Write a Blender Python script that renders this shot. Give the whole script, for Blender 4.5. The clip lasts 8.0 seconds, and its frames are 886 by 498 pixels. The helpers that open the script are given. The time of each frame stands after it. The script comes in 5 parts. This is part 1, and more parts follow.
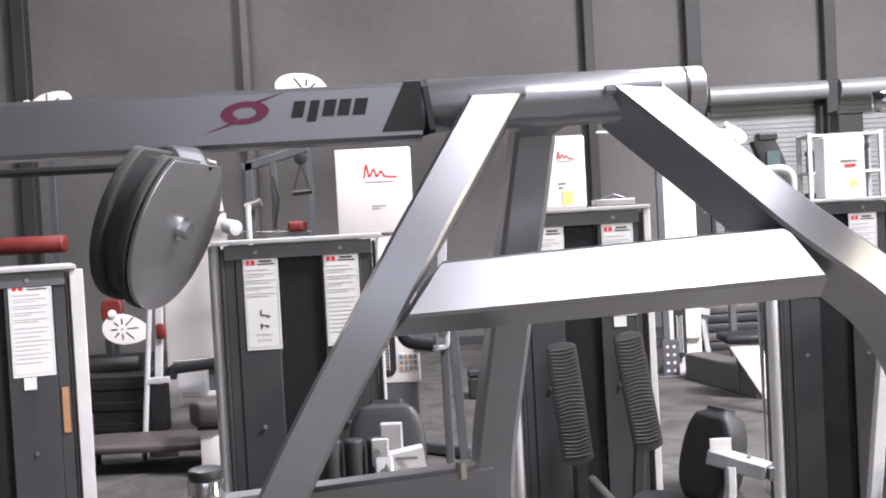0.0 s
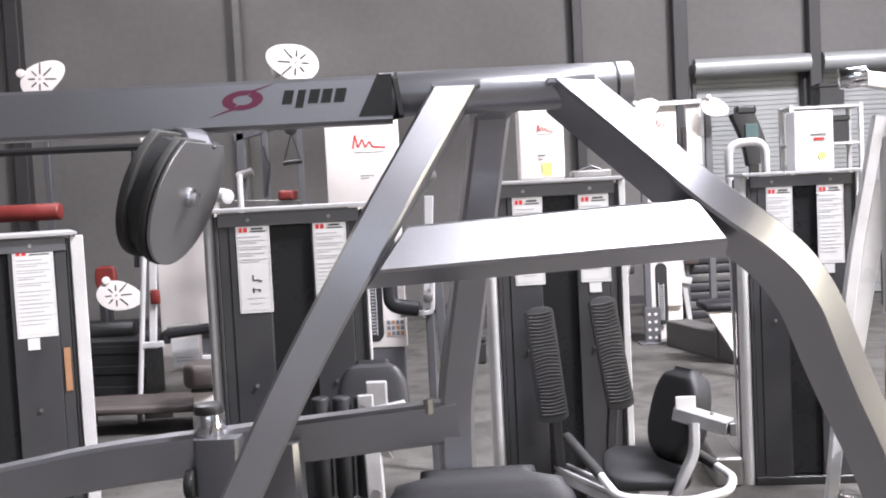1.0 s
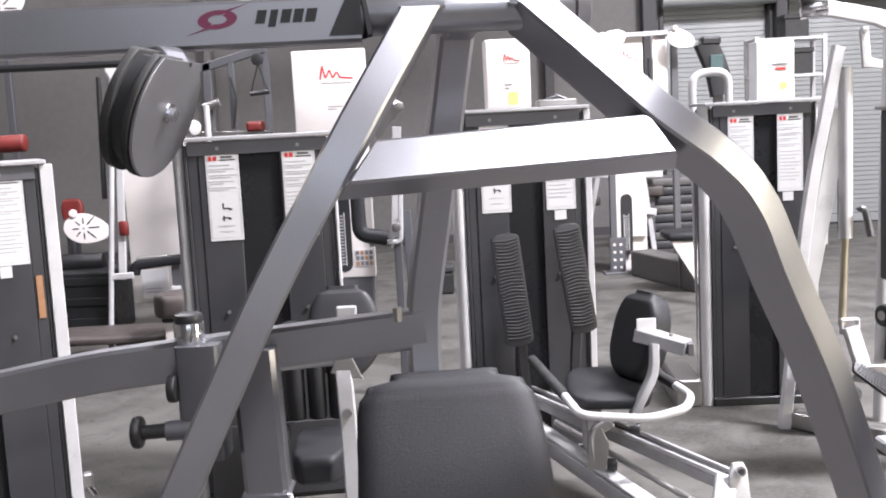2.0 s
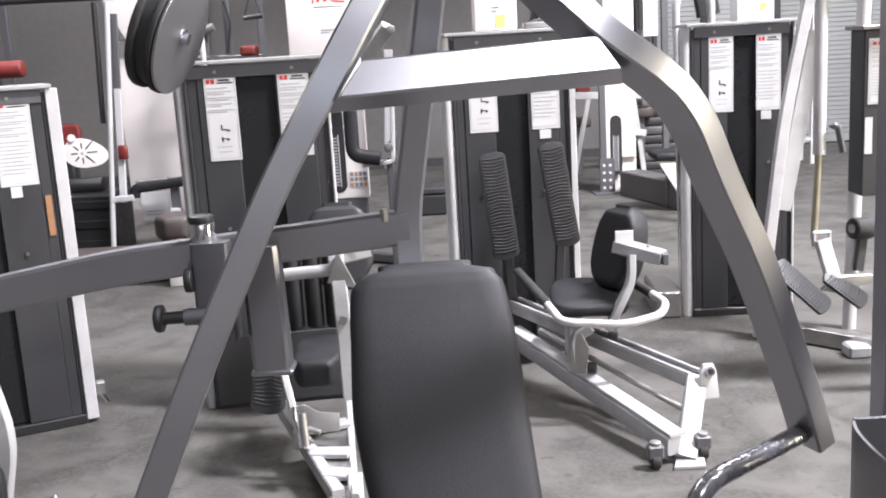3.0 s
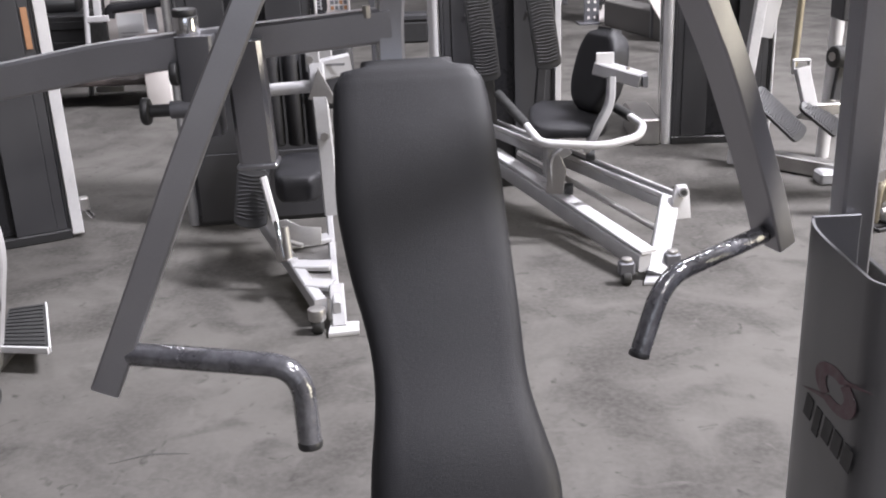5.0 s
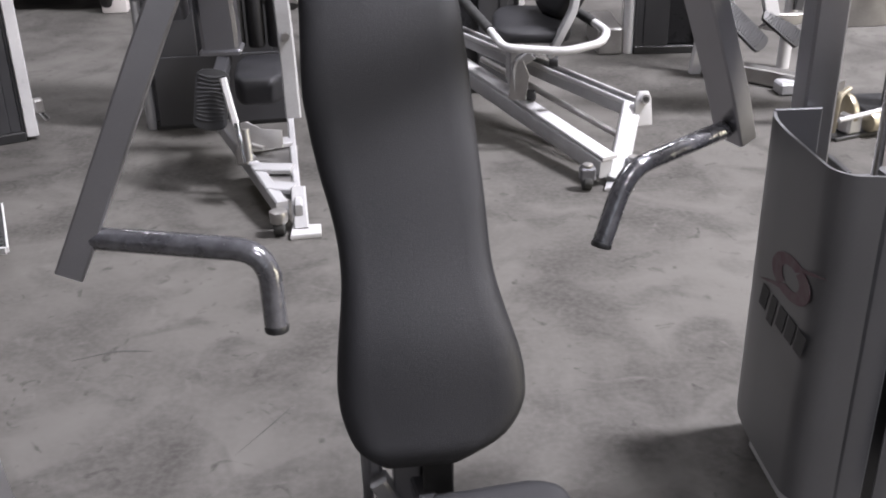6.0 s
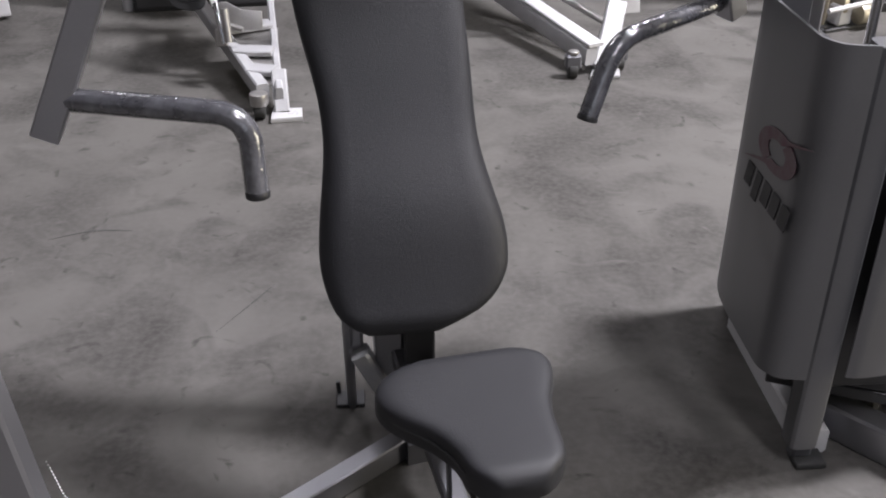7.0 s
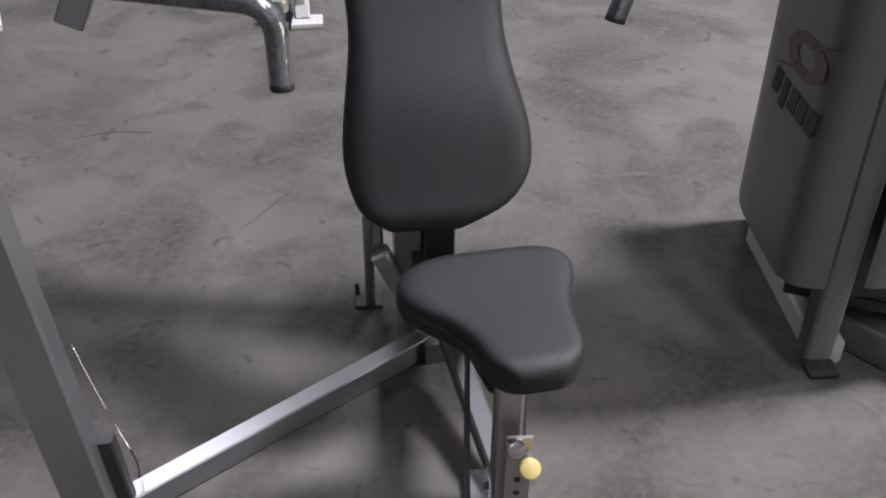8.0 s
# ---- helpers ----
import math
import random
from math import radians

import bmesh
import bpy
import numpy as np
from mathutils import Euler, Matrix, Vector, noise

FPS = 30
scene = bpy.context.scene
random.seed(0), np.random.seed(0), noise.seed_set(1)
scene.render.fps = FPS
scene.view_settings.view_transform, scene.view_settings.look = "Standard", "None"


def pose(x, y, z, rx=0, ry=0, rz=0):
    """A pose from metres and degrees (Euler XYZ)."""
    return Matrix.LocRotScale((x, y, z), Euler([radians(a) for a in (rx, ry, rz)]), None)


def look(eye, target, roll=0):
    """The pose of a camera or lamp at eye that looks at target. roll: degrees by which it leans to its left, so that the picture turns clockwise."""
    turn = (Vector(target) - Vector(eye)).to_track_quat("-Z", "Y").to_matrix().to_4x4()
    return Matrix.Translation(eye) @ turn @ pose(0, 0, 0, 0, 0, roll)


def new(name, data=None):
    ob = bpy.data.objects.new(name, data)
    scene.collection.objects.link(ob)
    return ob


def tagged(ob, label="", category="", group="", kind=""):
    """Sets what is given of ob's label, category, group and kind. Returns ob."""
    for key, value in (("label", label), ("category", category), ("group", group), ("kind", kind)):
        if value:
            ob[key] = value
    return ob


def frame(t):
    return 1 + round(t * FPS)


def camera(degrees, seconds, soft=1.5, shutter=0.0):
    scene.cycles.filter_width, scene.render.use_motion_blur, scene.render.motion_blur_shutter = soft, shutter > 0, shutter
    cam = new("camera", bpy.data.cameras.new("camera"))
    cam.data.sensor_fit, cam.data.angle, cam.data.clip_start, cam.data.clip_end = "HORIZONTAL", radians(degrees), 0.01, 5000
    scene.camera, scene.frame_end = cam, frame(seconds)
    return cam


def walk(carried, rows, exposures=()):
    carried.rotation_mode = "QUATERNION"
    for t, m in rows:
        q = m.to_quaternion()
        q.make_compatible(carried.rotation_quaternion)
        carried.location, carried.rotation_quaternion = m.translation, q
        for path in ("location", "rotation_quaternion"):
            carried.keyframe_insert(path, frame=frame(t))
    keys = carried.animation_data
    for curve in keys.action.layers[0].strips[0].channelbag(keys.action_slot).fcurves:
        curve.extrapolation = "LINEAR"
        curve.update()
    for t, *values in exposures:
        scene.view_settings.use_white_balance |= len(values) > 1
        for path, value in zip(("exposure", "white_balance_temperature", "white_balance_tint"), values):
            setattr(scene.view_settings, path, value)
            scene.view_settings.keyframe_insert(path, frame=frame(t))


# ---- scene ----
# Camera and its way
cam = camera(47.1, 8.0, soft=2.0)
PATH = [
    (0.0, (-0.072, 0.438, 1.794), (-0.145, 2.436, 1.738), -3.07),
    (0.5, (-0.055, 0.305, 1.800), (-0.116, 2.302, 1.713), -2.52),
    (1.0, (-0.030, 0.210, 1.795), (-0.088, 2.206, 1.678), -2.85),
    (1.5, (-0.025, 0.168, 1.776), (-0.052, 2.160, 1.608), -2.99),
    (2.0, (-0.028, 0.121, 1.769), (-0.030, 2.106, 1.521), -2.92),
    (3.5, (0.010, -0.199, 1.759), (0.005, 1.746, 1.293), -3.46),
    (4.0, (0.001, -0.201, 1.741), (-0.007, 1.722, 1.195), -3.00),
    (4.5, (-0.002, -0.204, 1.725), (-0.002, 1.694, 1.095), -2.81),
    (6.0, (-0.021, -0.245, 1.655), (0.074, 1.561, 0.802), -1.15),
    (6.5, (-0.028, -0.249, 1.626), (0.098, 1.508, 0.679), -0.47),
    (7.0, (-0.027, -0.255, 1.590), (0.098, 1.459, 0.567), 0.07),
    (7.5, (-0.038, -0.267, 1.565), (0.078, 1.407, 0.476), 0.96),
    (8.0, (-0.045, -0.283, 1.548), (0.050, 1.353, 0.401), 0.95),
]
walk(cam, [(t, look(eye, target, roll)) for t, eye, target, roll in PATH], exposures=[(0.0, -0.74), (2.0, -0.62), (3.5, -0.66), (4.5, -0.84), (6.0, -1.10), (8.0, -1.42)])

# World and lamps
world = bpy.data.worlds.new("world")
scene.world = world
world.use_nodes = True
world.node_tree.nodes["Background"].inputs[0].default_value = (0.6, 0.65, 0.7, 1)
world.node_tree.nodes["Background"].inputs[1].default_value = 0.008
scene.view_settings.exposure = 0.0
# x, y, z, length, width, watts
LAMPS = [(7.0, 2.58, 10.9, 2.8, 1.4, 10400), (2.05, -2.3, 6.4, 0.7, 2.2, 600), (3.4, 7.6, 7.4, 1.9, 0.7, 820), (-2.7, 6.6, 6.4, 1.9, 0.7, 400), (-4.0, 11.4, 7.4, 1.9, 0.7, 320)]


# ---------------------------------------------------------------- materials
def mat(name, a, b=None, rough=0.5, metal=0.0, scale=6.0, fine=90.0, bump=0.15, rvar=0.12, coat=0.0, spec=0.5, contrast=0.5):
    """A surface with two scales of mottling, roughness wear and fine relief."""
    m = bpy.data.materials.new(name)
    m.use_nodes = True
    nt = m.node_tree
    p = nt.nodes["Principled BSDF"]
    b = b or tuple(c * 0.8 for c in a)
    tc = nt.nodes.new("ShaderNodeTexCoord")
    big = nt.nodes.new("ShaderNodeTexNoise")
    big.inputs["Scale"].default_value, big.inputs["Detail"].default_value = scale, 5
    small = nt.nodes.new("ShaderNodeTexNoise")
    small.inputs["Scale"].default_value, small.inputs["Detail"].default_value = fine, 3
    for n in (big, small):
        nt.links.new(tc.outputs["Object"], n.inputs["Vector"])
    add = nt.nodes.new("ShaderNodeMath")
    add.operation = "MULTIPLY_ADD"
    nt.links.new(small.outputs[0], add.inputs[0])
    add.inputs[1].default_value = 0.35
    nt.links.new(big.outputs[0], add.inputs[2])
    ramp = nt.nodes.new("ShaderNodeMapRange")
    ramp.inputs["From Min"].default_value = 0.67 - contrast / 2
    ramp.inputs["From Max"].default_value = 0.67 + contrast / 2
    nt.links.new(add.outputs[0], ramp.inputs["Value"])
    mix = nt.nodes.new("ShaderNodeMix")
    mix.data_type = "RGBA"
    mix.inputs[6].default_value, mix.inputs[7].default_value = (*b, 1), (*a, 1)
    nt.links.new(ramp.outputs[0], mix.inputs[0])
    nt.links.new(mix.outputs[2], p.inputs["Base Color"])
    rr = nt.nodes.new("ShaderNodeMapRange")
    rr.inputs["To Min"].default_value, rr.inputs["To Max"].default_value = max(0.03, rough - rvar), min(1, rough + rvar)
    nt.links.new(ramp.outputs[0], rr.inputs["Value"])
    nt.links.new(rr.outputs[0], p.inputs["Roughness"])
    p.inputs["Metallic"].default_value = metal
    p.inputs["Specular IOR Level"].default_value = spec
    p.inputs["Coat Weight"].default_value = coat
    if bump:
        bp = nt.nodes.new("ShaderNodeBump")
        bp.inputs["Strength"].default_value, bp.inputs["Distance"].default_value = bump, 0.002
        nt.links.new(small.outputs[0], bp.inputs["Height"])
        nt.links.new(bp.outputs[0], p.inputs["Normal"])
        if coat:
            nt.links.new(bp.outputs[0], p.inputs["Coat Normal"])
    return m


SILVER = mat("silver_powder_coat", (0.36, 0.36, 0.38), (0.31, 0.31, 0.33), rough=0.33, metal=0.88, scale=4, fine=300, bump=0.015, rvar=0.05)
GREY = mat("grey_powder_coat", (0.13, 0.13, 0.14), (0.11, 0.11, 0.12), rough=0.42, metal=0.4, scale=4, fine=400, bump=0.06, rvar=0.06)
SHIELDM = mat("grey_shield_paint", (0.155, 0.155, 0.16), (0.125, 0.125, 0.13), rough=0.42, metal=0.4, scale=3, fine=300, bump=0.04, rvar=0.06)
VINYL = mat("black_vinyl", (0.0160, 0.0160, 0.0184), (0.0120, 0.0120, 0.0140), rough=0.56, scale=5, fine=500, bump=0.45, rvar=0.08, spec=0.36)
WHITE = mat("white_gloss_paint", (0.52, 0.515, 0.52), (0.42, 0.415, 0.42), rough=0.35, scale=5, fine=120, bump=0.04)
FRAMEW = mat("worn_white_frame_paint", (0.38, 0.378, 0.385), (0.28, 0.278, 0.285), rough=0.42, scale=9, fine=90, bump=0.06, contrast=0.6)
SMOKED = mat("smoked_acrylic", (0.012, 0.012, 0.013), (0.017, 0.017, 0.019), rough=0.3, scale=3, fine=40, bump=0.02, spec=0.25)
CREAM = mat("cream_sheet_metal", (0.72, 0.68, 0.655), (0.62, 0.58, 0.56), rough=0.5, scale=3, fine=90, bump=0.04)
CHARCOAL = mat("charcoal_panel", (0.036, 0.036, 0.039), (0.026, 0.026, 0.029), rough=0.5, scale=4, fine=250, bump=0.1)
RIBM = mat("dark_rib_rubber", (0.034, 0.034, 0.036), (0.026, 0.026, 0.028), spec=0.3, rough=0.6, scale=20, fine=200, bump=0.1)
BLACK = mat("black_plastic", (0.015, 0.015, 0.016), (0.02, 0.02, 0.021), rough=0.45, scale=12, fine=200, bump=0.1)
RUBBER = mat("black_rubber", (0.02, 0.02, 0.02), (0.03, 0.03, 0.029), rough=0.75, scale=15, fine=150, bump=0.3)
PAPER = mat("paper_sheet", (0.60, 0.60, 0.605), (0.54, 0.54, 0.545), rough=0.55, scale=3, fine=60, bump=0.03)
FAINT = mat("pale_grey_print", (0.36, 0.36, 0.375), (0.30, 0.30, 0.31), rough=0.6, bump=0)
INK = mat("grey_ink", (0.16, 0.16, 0.17), rough=0.7, bump=0)
DARKINK = mat("black_ink", (0.02, 0.02, 0.022), rough=0.6, bump=0)
REDINK = mat("red_ink", (0.55, 0.03, 0.03), rough=0.6, bump=0)
MAROON = mat("maroon_print", (0.17, 0.028, 0.075), rough=0.4, bump=0)
DARKMAROON = mat("dark_maroon_print", (0.085, 0.030, 0.045), (0.060, 0.034, 0.040), rough=0.45, scale=40, fine=120, bump=0)
CHROME = mat("chrome", (0.72, 0.72, 0.74), (0.6, 0.6, 0.62), rough=0.14, metal=1.0, scale=9, fine=90, bump=0.02, rvar=0.08)
STEEL = mat("dull_steel", (0.42, 0.41, 0.40), (0.30, 0.29, 0.28), rough=0.4, metal=0.9, scale=8, fine=120, bump=0.08)
BRASS = mat("tarnished_brass", (0.40, 0.36, 0.27), (0.32, 0.285, 0.22), rough=0.4, metal=0.6, scale=9, fine=120, bump=0.08)
BENCHGREY = mat("scuffed_brown_grey_paint", (0.105, 0.101, 0.097), (0.070, 0.067, 0.064), rough=0.5, scale=4, fine=60, bump=0.08)
RED = mat("red_vinyl", (0.20, 0.026, 0.022), (0.13, 0.018, 0.016), rough=0.5, scale=7, fine=150, bump=0.1)
ORANGE = mat("orange_label", (0.36, 0.19, 0.10), (0.28, 0.14, 0.07), rough=0.6, scale=20, bump=0.02)
YELLOW = mat("yellow_knob_plastic", (0.62, 0.50, 0.20), (0.54, 0.43, 0.17), rough=0.35, scale=30, fine=200, bump=0.05)
GREEN = mat("pale_yellow_note", (0.75, 0.72, 0.18), rough=0.7, bump=0.02)
# Pale patches in the base colour imitate highlights on the clear film
WRAP = mat("foam_under_clear_film", (0.028, 0.028, 0.033), (0.105, 0.105, 0.115), rough=0.20, scale=22, fine=70, bump=1.0, rvar=0.16, coat=1.0, contrast=0.5, spec=0.9)
FOAM = mat("black_foam_grip", (0.02, 0.02, 0.022), (0.035, 0.035, 0.038), rough=0.42, scale=30, fine=200, bump=0.4, coat=0.25)
BROWN = mat("worn_brown_vinyl", (0.075, 0.06, 0.055), (0.045, 0.038, 0.036), rough=0.5, scale=8, fine=200, bump=0.2)
WALLM = mat("grey_concrete_wall", (0.160, 0.153, 0.148), (0.094, 0.090, 0.087), rough=0.85, scale=0.55, fine=11, bump=0.3, contrast=0.55)
DARKCOL = mat("dark_column_paint", (0.045, 0.043, 0.044), (0.03, 0.029, 0.03), rough=0.6, scale=3, fine=60)
DOORM = mat("galvanised_slat", (0.36, 0.37, 0.37), (0.29, 0.30, 0.30), rough=0.45, metal=0.3, scale=2, fine=60, bump=0.1)
CEIL = mat("ceiling_deck", (0.08, 0.08, 0.082), (0.06, 0.06, 0.062), rough=0.8, scale=1, fine=20)
TEAL = mat("dark_teal_screen", (0.08, 0.12, 0.12), rough=0.25, bump=0)


def concrete():
    """Worn sealed concrete: broad cloudy stains, small spots and thin scratches."""
    m = bpy.data.materials.new("sealed_concrete")
    m.use_nodes = True
    nt = m.node_tree
    p = nt.nodes["Principled BSDF"]
    tc = nt.nodes.new("ShaderNodeTexCoord")

    def noise_at(scale, detail, warp=0.0):
        n = nt.nodes.new("ShaderNodeTexNoise")
        n.inputs["Scale"].default_value, n.inputs["Detail"].default_value, n.inputs["Distortion"].default_value = scale, detail, warp
        nt.links.new(tc.outputs["Object"], n.inputs["Vector"])
        return n

    def blend(fac, lo, hi, first, second):
        r = nt.nodes.new("ShaderNodeMapRange")
        r.inputs["From Min"].default_value, r.inputs["From Max"].default_value = lo, hi
        nt.links.new(fac, r.inputs["Value"])
        x = nt.nodes.new("ShaderNodeMix")
        x.data_type = "RGBA"
        for s, v in ((6, first), (7, second)):
            if isinstance(v, tuple):
                x.inputs[s].default_value = (*v, 1)
            else:
                nt.links.new(v, x.inputs[s])
        nt.links.new(r.outputs[0], x.inputs[0])
        return x.outputs[2]

    broad, mid, grain, spots = noise_at(1.1, 6, 0.9), noise_at(3.2, 8, 0.8), noise_at(45, 4), noise_at(9, 3, 1.5)
    smear, film = noise_at(1.9, 9, 1.3), noise_at(5.5, 7, 1.8)
    c = blend(broad.outputs[0], 0.36, 0.64, (0.050, 0.0472, 0.0438), (0.098, 0.0930, 0.0866))
    c = blend(smear.outputs[0], 0.42, 0.72, c, (0.118, 0.1122, 0.1048))
    c = blend(mid.outputs[0], 0.50, 0.76, c, (0.044, 0.0418, 0.0390))
    c = blend(film.outputs[0], 0.62, 0.84, c, (0.128, 0.1222, 0.1146))
    c = blend(spots.outputs[0], 0.635, 0.76, c, (0.036, 0.0342, 0.0318))
    c = blend(grain.outputs[0], 0.38, 1.15, c, (0.112, 0.1070, 0.1004))
    nt.links.new(c, p.inputs["Base Color"])
    p.inputs["Specular IOR Level"].default_value = 0.12
    r = nt.nodes.new("ShaderNodeMapRange")
    r.inputs["To Min"].default_value, r.inputs["To Max"].default_value = 0.62, 0.88
    nt.links.new(mid.outputs[0], r.inputs["Value"])
    nt.links.new(r.outputs[0], p.inputs["Roughness"])
    bp = nt.nodes.new("ShaderNodeBump")
    bp.inputs["Strength"].default_value, bp.inputs["Distance"].default_value = 0.25, 0.002
    nt.links.new(grain.outputs[0], bp.inputs["Height"])
    nt.links.new(bp.outputs[0], p.inputs["Normal"])
    return m


CONCRETE = concrete()


# ---------------------------------------------------------------- shape helpers
def join(bm, other, m=None):
    """Moves other into bm, by the pose m."""
    if m is not None:
        bmesh.ops.transform(other, matrix=m, verts=other.verts)
    me = bpy.data.meshes.new("tmp")
    other.to_mesh(me)
    bm.from_mesh(me)
    bpy.data.meshes.remove(me)
    other.free()
    return bm


def box(lo, hi, bevel=0.004, bm=None, m=None, seg=1):
    o = bmesh.new()
    bmesh.ops.create_cube(o, size=1)
    for v in o.verts:
        v.co = Vector([lo[i] + (hi[i] - lo[i]) * (v.co[i] + 0.5) for i in range(3)])
    if bevel:
        bmesh.ops.bevel(o, geom=o.edges[:], offset=bevel, segments=seg, affect="EDGES", profile=0.5)
    return join(bm or bmesh.new(), o, m)


def rod(a, b, r, bm=None, n=16, r2=None, bevel=0.0):
    """A round bar from a to b."""
    o = bmesh.new()
    a, b = Vector(a), Vector(b)
    bmesh.ops.create_cone(o, cap_ends=True, segments=n, radius1=r, radius2=r if r2 is None else r2, depth=(b - a).length)
    if bevel:
        bmesh.ops.bevel(o, geom=[e for e in o.edges if len(e.link_faces) == 2 and e.calc_face_angle() > 1.0], offset=bevel, segments=2, affect="EDGES", profile=0.5)
    m = Matrix.Translation((a + b) / 2) @ (b - a).to_track_quat("Z", "Y").to_matrix().to_4x4()
    return join(bm or bmesh.new(), o, m)


def rounded(pts, radius, steps=5):
    """A polyline with its corners turned into arcs."""
    pts = [Vector(p) for p in pts]
    out = [pts[0]]
    for i in range(1, len(pts) - 1):
        p, q, s = pts[i - 1], pts[i], pts[i + 1]
        r = min(radius, (p - q).length * 0.45, (s - q).length * 0.45)
        a, b = q + (p - q).normalized() * r, q + (s - q).normalized() * r
        for k in range(steps + 1):
            f = k / steps
            out.append(a * (1 - f) ** 2 + q * 2 * f * (1 - f) + b * f * f)
    return out + [pts[-1]]


def sweep(pts, section, side, bm=None, cap=True):
    """Carries a closed section (x along side, y along the other normal) along a polyline."""
    o = bmesh.new()
    pts = [Vector(p) for p in pts]
    rings = []
    for i, p in enumerate(pts):
        d = Vector((0, 0, 0))
        if i:
            d += (p - pts[i - 1]).normalized()
        if i < len(pts) - 1:
            d += (pts[i + 1] - p).normalized()
        d.normalize()
        want = Vector(side(d) if callable(side) else side)
        a = (want - d * d.dot(want)).normalized()
        b = d.cross(a)
        stretch = 1.0
        if 0 < i < len(pts) - 1:
            stretch = 1 / max(0.5, d.dot((p - pts[i - 1]).normalized()))
        bend = (pts[i + 1] - p).normalized() - (p - pts[i - 1]).normalized() if 0 < i < len(pts) - 1 else Vector((0, 0, 0))
        n = bend.normalized() if bend.length > 1e-4 else Vector((0, 0, 0))
        ring = []
        for x, y in section:
            w = a * x + b * y
            w += n * n.dot(w) * (stretch - 1)
            ring.append(o.verts.new(p + w))
        rings.append(ring)
    k = len(section)
    for r, s in zip(rings, rings[1:]):
        for j in range(k):
            o.faces.new((r[j], r[(j + 1) % k], s[(j + 1) % k], s[j]))
    if cap:
        o.faces.new(rings[0][::-1])
        o.faces.new(rings[-1])
    bmesh.ops.recalc_face_normals(o, faces=o.faces[:])
    return join(bm or bmesh.new(), o)


def rect(w, h, r=0.006, steps=0):
    """A rounded rectangle, as a section; small radii become one chamfer."""
    steps = steps or (1 if r < 0.011 else 3)
    out = []
    for cx, cy, a0 in ((w / 2 - r, h / 2 - r, 0), (-w / 2 + r, h / 2 - r, 90), (-w / 2 + r, -h / 2 + r, 180), (w / 2 - r, -h / 2 + r, 270)):
        for k in range(steps + 1):
            a = radians(a0 + 90 * k / steps)
            out.append((cx + r * math.cos(a), cy + r * math.sin(a)))
    return out


def ring(r, n=14):
    return [(r * math.cos(2 * math.pi * k / n), r * math.sin(2 * math.pi * k / n)) for k in range(n)]


def tube(pts, w, h, side, bend=0.0, bm=None, r=0.006):
    return sweep(rounded(pts, bend, 6) if bend else pts, rect(w, h, r), side, bm)


def pipe(pts, r, bend=0.05, bm=None, n=14):
    pts = rounded(pts, bend, 7)
    d = (pts[-1] - pts[0]).normalized()
    side = Vector((0, 0, 1)) if abs(d.z) < 0.8 else Vector((1, 0, 0))
    return sweep(pts, ring(r, n), side, bm)


def plate(outline, thick, m=None, bevel=0.0, bm=None):
    """A flat outline in x and y, thickened upwards in z."""
    o = bmesh.new()
    f = o.faces.new([o.verts.new((x, y, 0)) for x, y in outline])
    up = bmesh.ops.extrude_face_region(o, geom=[f])
    bmesh.ops.translate(o, vec=(0, 0, thick), verts=[v for v in up["geom"] if isinstance(v, bmesh.types.BMVert)])
    bmesh.ops.recalc_face_normals(o, faces=o.faces[:])
    if bevel:
        edges = [e for e in o.edges if abs(e.verts[0].co.z - e.verts[1].co.z) < 1e-6]
        bmesh.ops.bevel(o, geom=edges, offset=bevel, segments=3, affect="EDGES", profile=0.5)
    return join(bm or bmesh.new(), o, m)


def thing(name, label, category, at=(0, 0, 0), turn=0.0, group="", kind=""):
    ob = new(name)
    ob.empty_display_size = 0.1
    ob.matrix_basis = pose(*at, 0, 0, turn)
    return tagged(ob, label, category, group, kind)


def part(name, bm, material, parent, label="", smooth=26, m=None):
    """One mesh object under a thing or a part. Its shape is given in the thing's own frame."""
    if m is not None:
        bmesh.ops.transform(bm, matrix=m, verts=bm.verts)
    if material in (VINYL, WRAP, RUBBER, BROWN, RED):
        smooth = 60
    me = bpy.data.meshes.new(name)
    bm.to_mesh(me)
    bm.free()
    me.materials.append(material)
    if smooth:
        for poly in me.polygons:
            poly.use_smooth = True
    ob = new(name, me)
    ob.parent = parent
    if smooth:
        me.set_sharp_from_angle(angle=radians(smooth))
    return tagged(ob, label)


def whole(name, bm, material, label, category, at=(0, 0, 0), turn=0.0, group="", kind="", smooth=26):
    """A thing of one single mesh."""
    ob = part(name, bm, material, None, "", smooth)
    ob.matrix_basis = pose(*at, 0, 0, turn)
    return tagged(ob, label, category, group, kind)


def aim(at, normal, up=(0, 0, 1), spin=0):
    """A pose with z along normal and y as near to up as may be."""
    z = Vector(normal).normalized()
    x = Vector(up).cross(z).normalized()
    y = z.cross(x)
    m = Matrix((x, y, z)).transposed().to_4x4()
    return Matrix.Translation(at) @ m @ pose(0, 0, 0, 0, 0, spin)


# ---------------------------------------------------------------- the hall
def setting(name, bm, material, label, category="wall"):
    ob = part(name, bm, material, None)
    return tagged(ob, label, category, "", "structure")


X0, X1, Y0, Y1, ZC = -9.0, 9.0, -7.0, 15.0, 11.6
setting("floor", box((X0, Y0, -0.15), (X1, Y1, 0), 0), CONCRETE, "worn sealed grey concrete warehouse floor with cloudy stains", "floor")
setting("ceiling", box((X0 - 0.25, Y0 - 0.25, ZC), (X1 + 0.25, Y1 + 0.25, ZC + 0.2), 0), CEIL, "dark metal warehouse ceiling deck", "ceiling")
setting("wall_west", box((X0 - 0.25, Y0, -0.15), (X0, Y1, ZC), 0), WALLM, "plain grey concrete side wall")
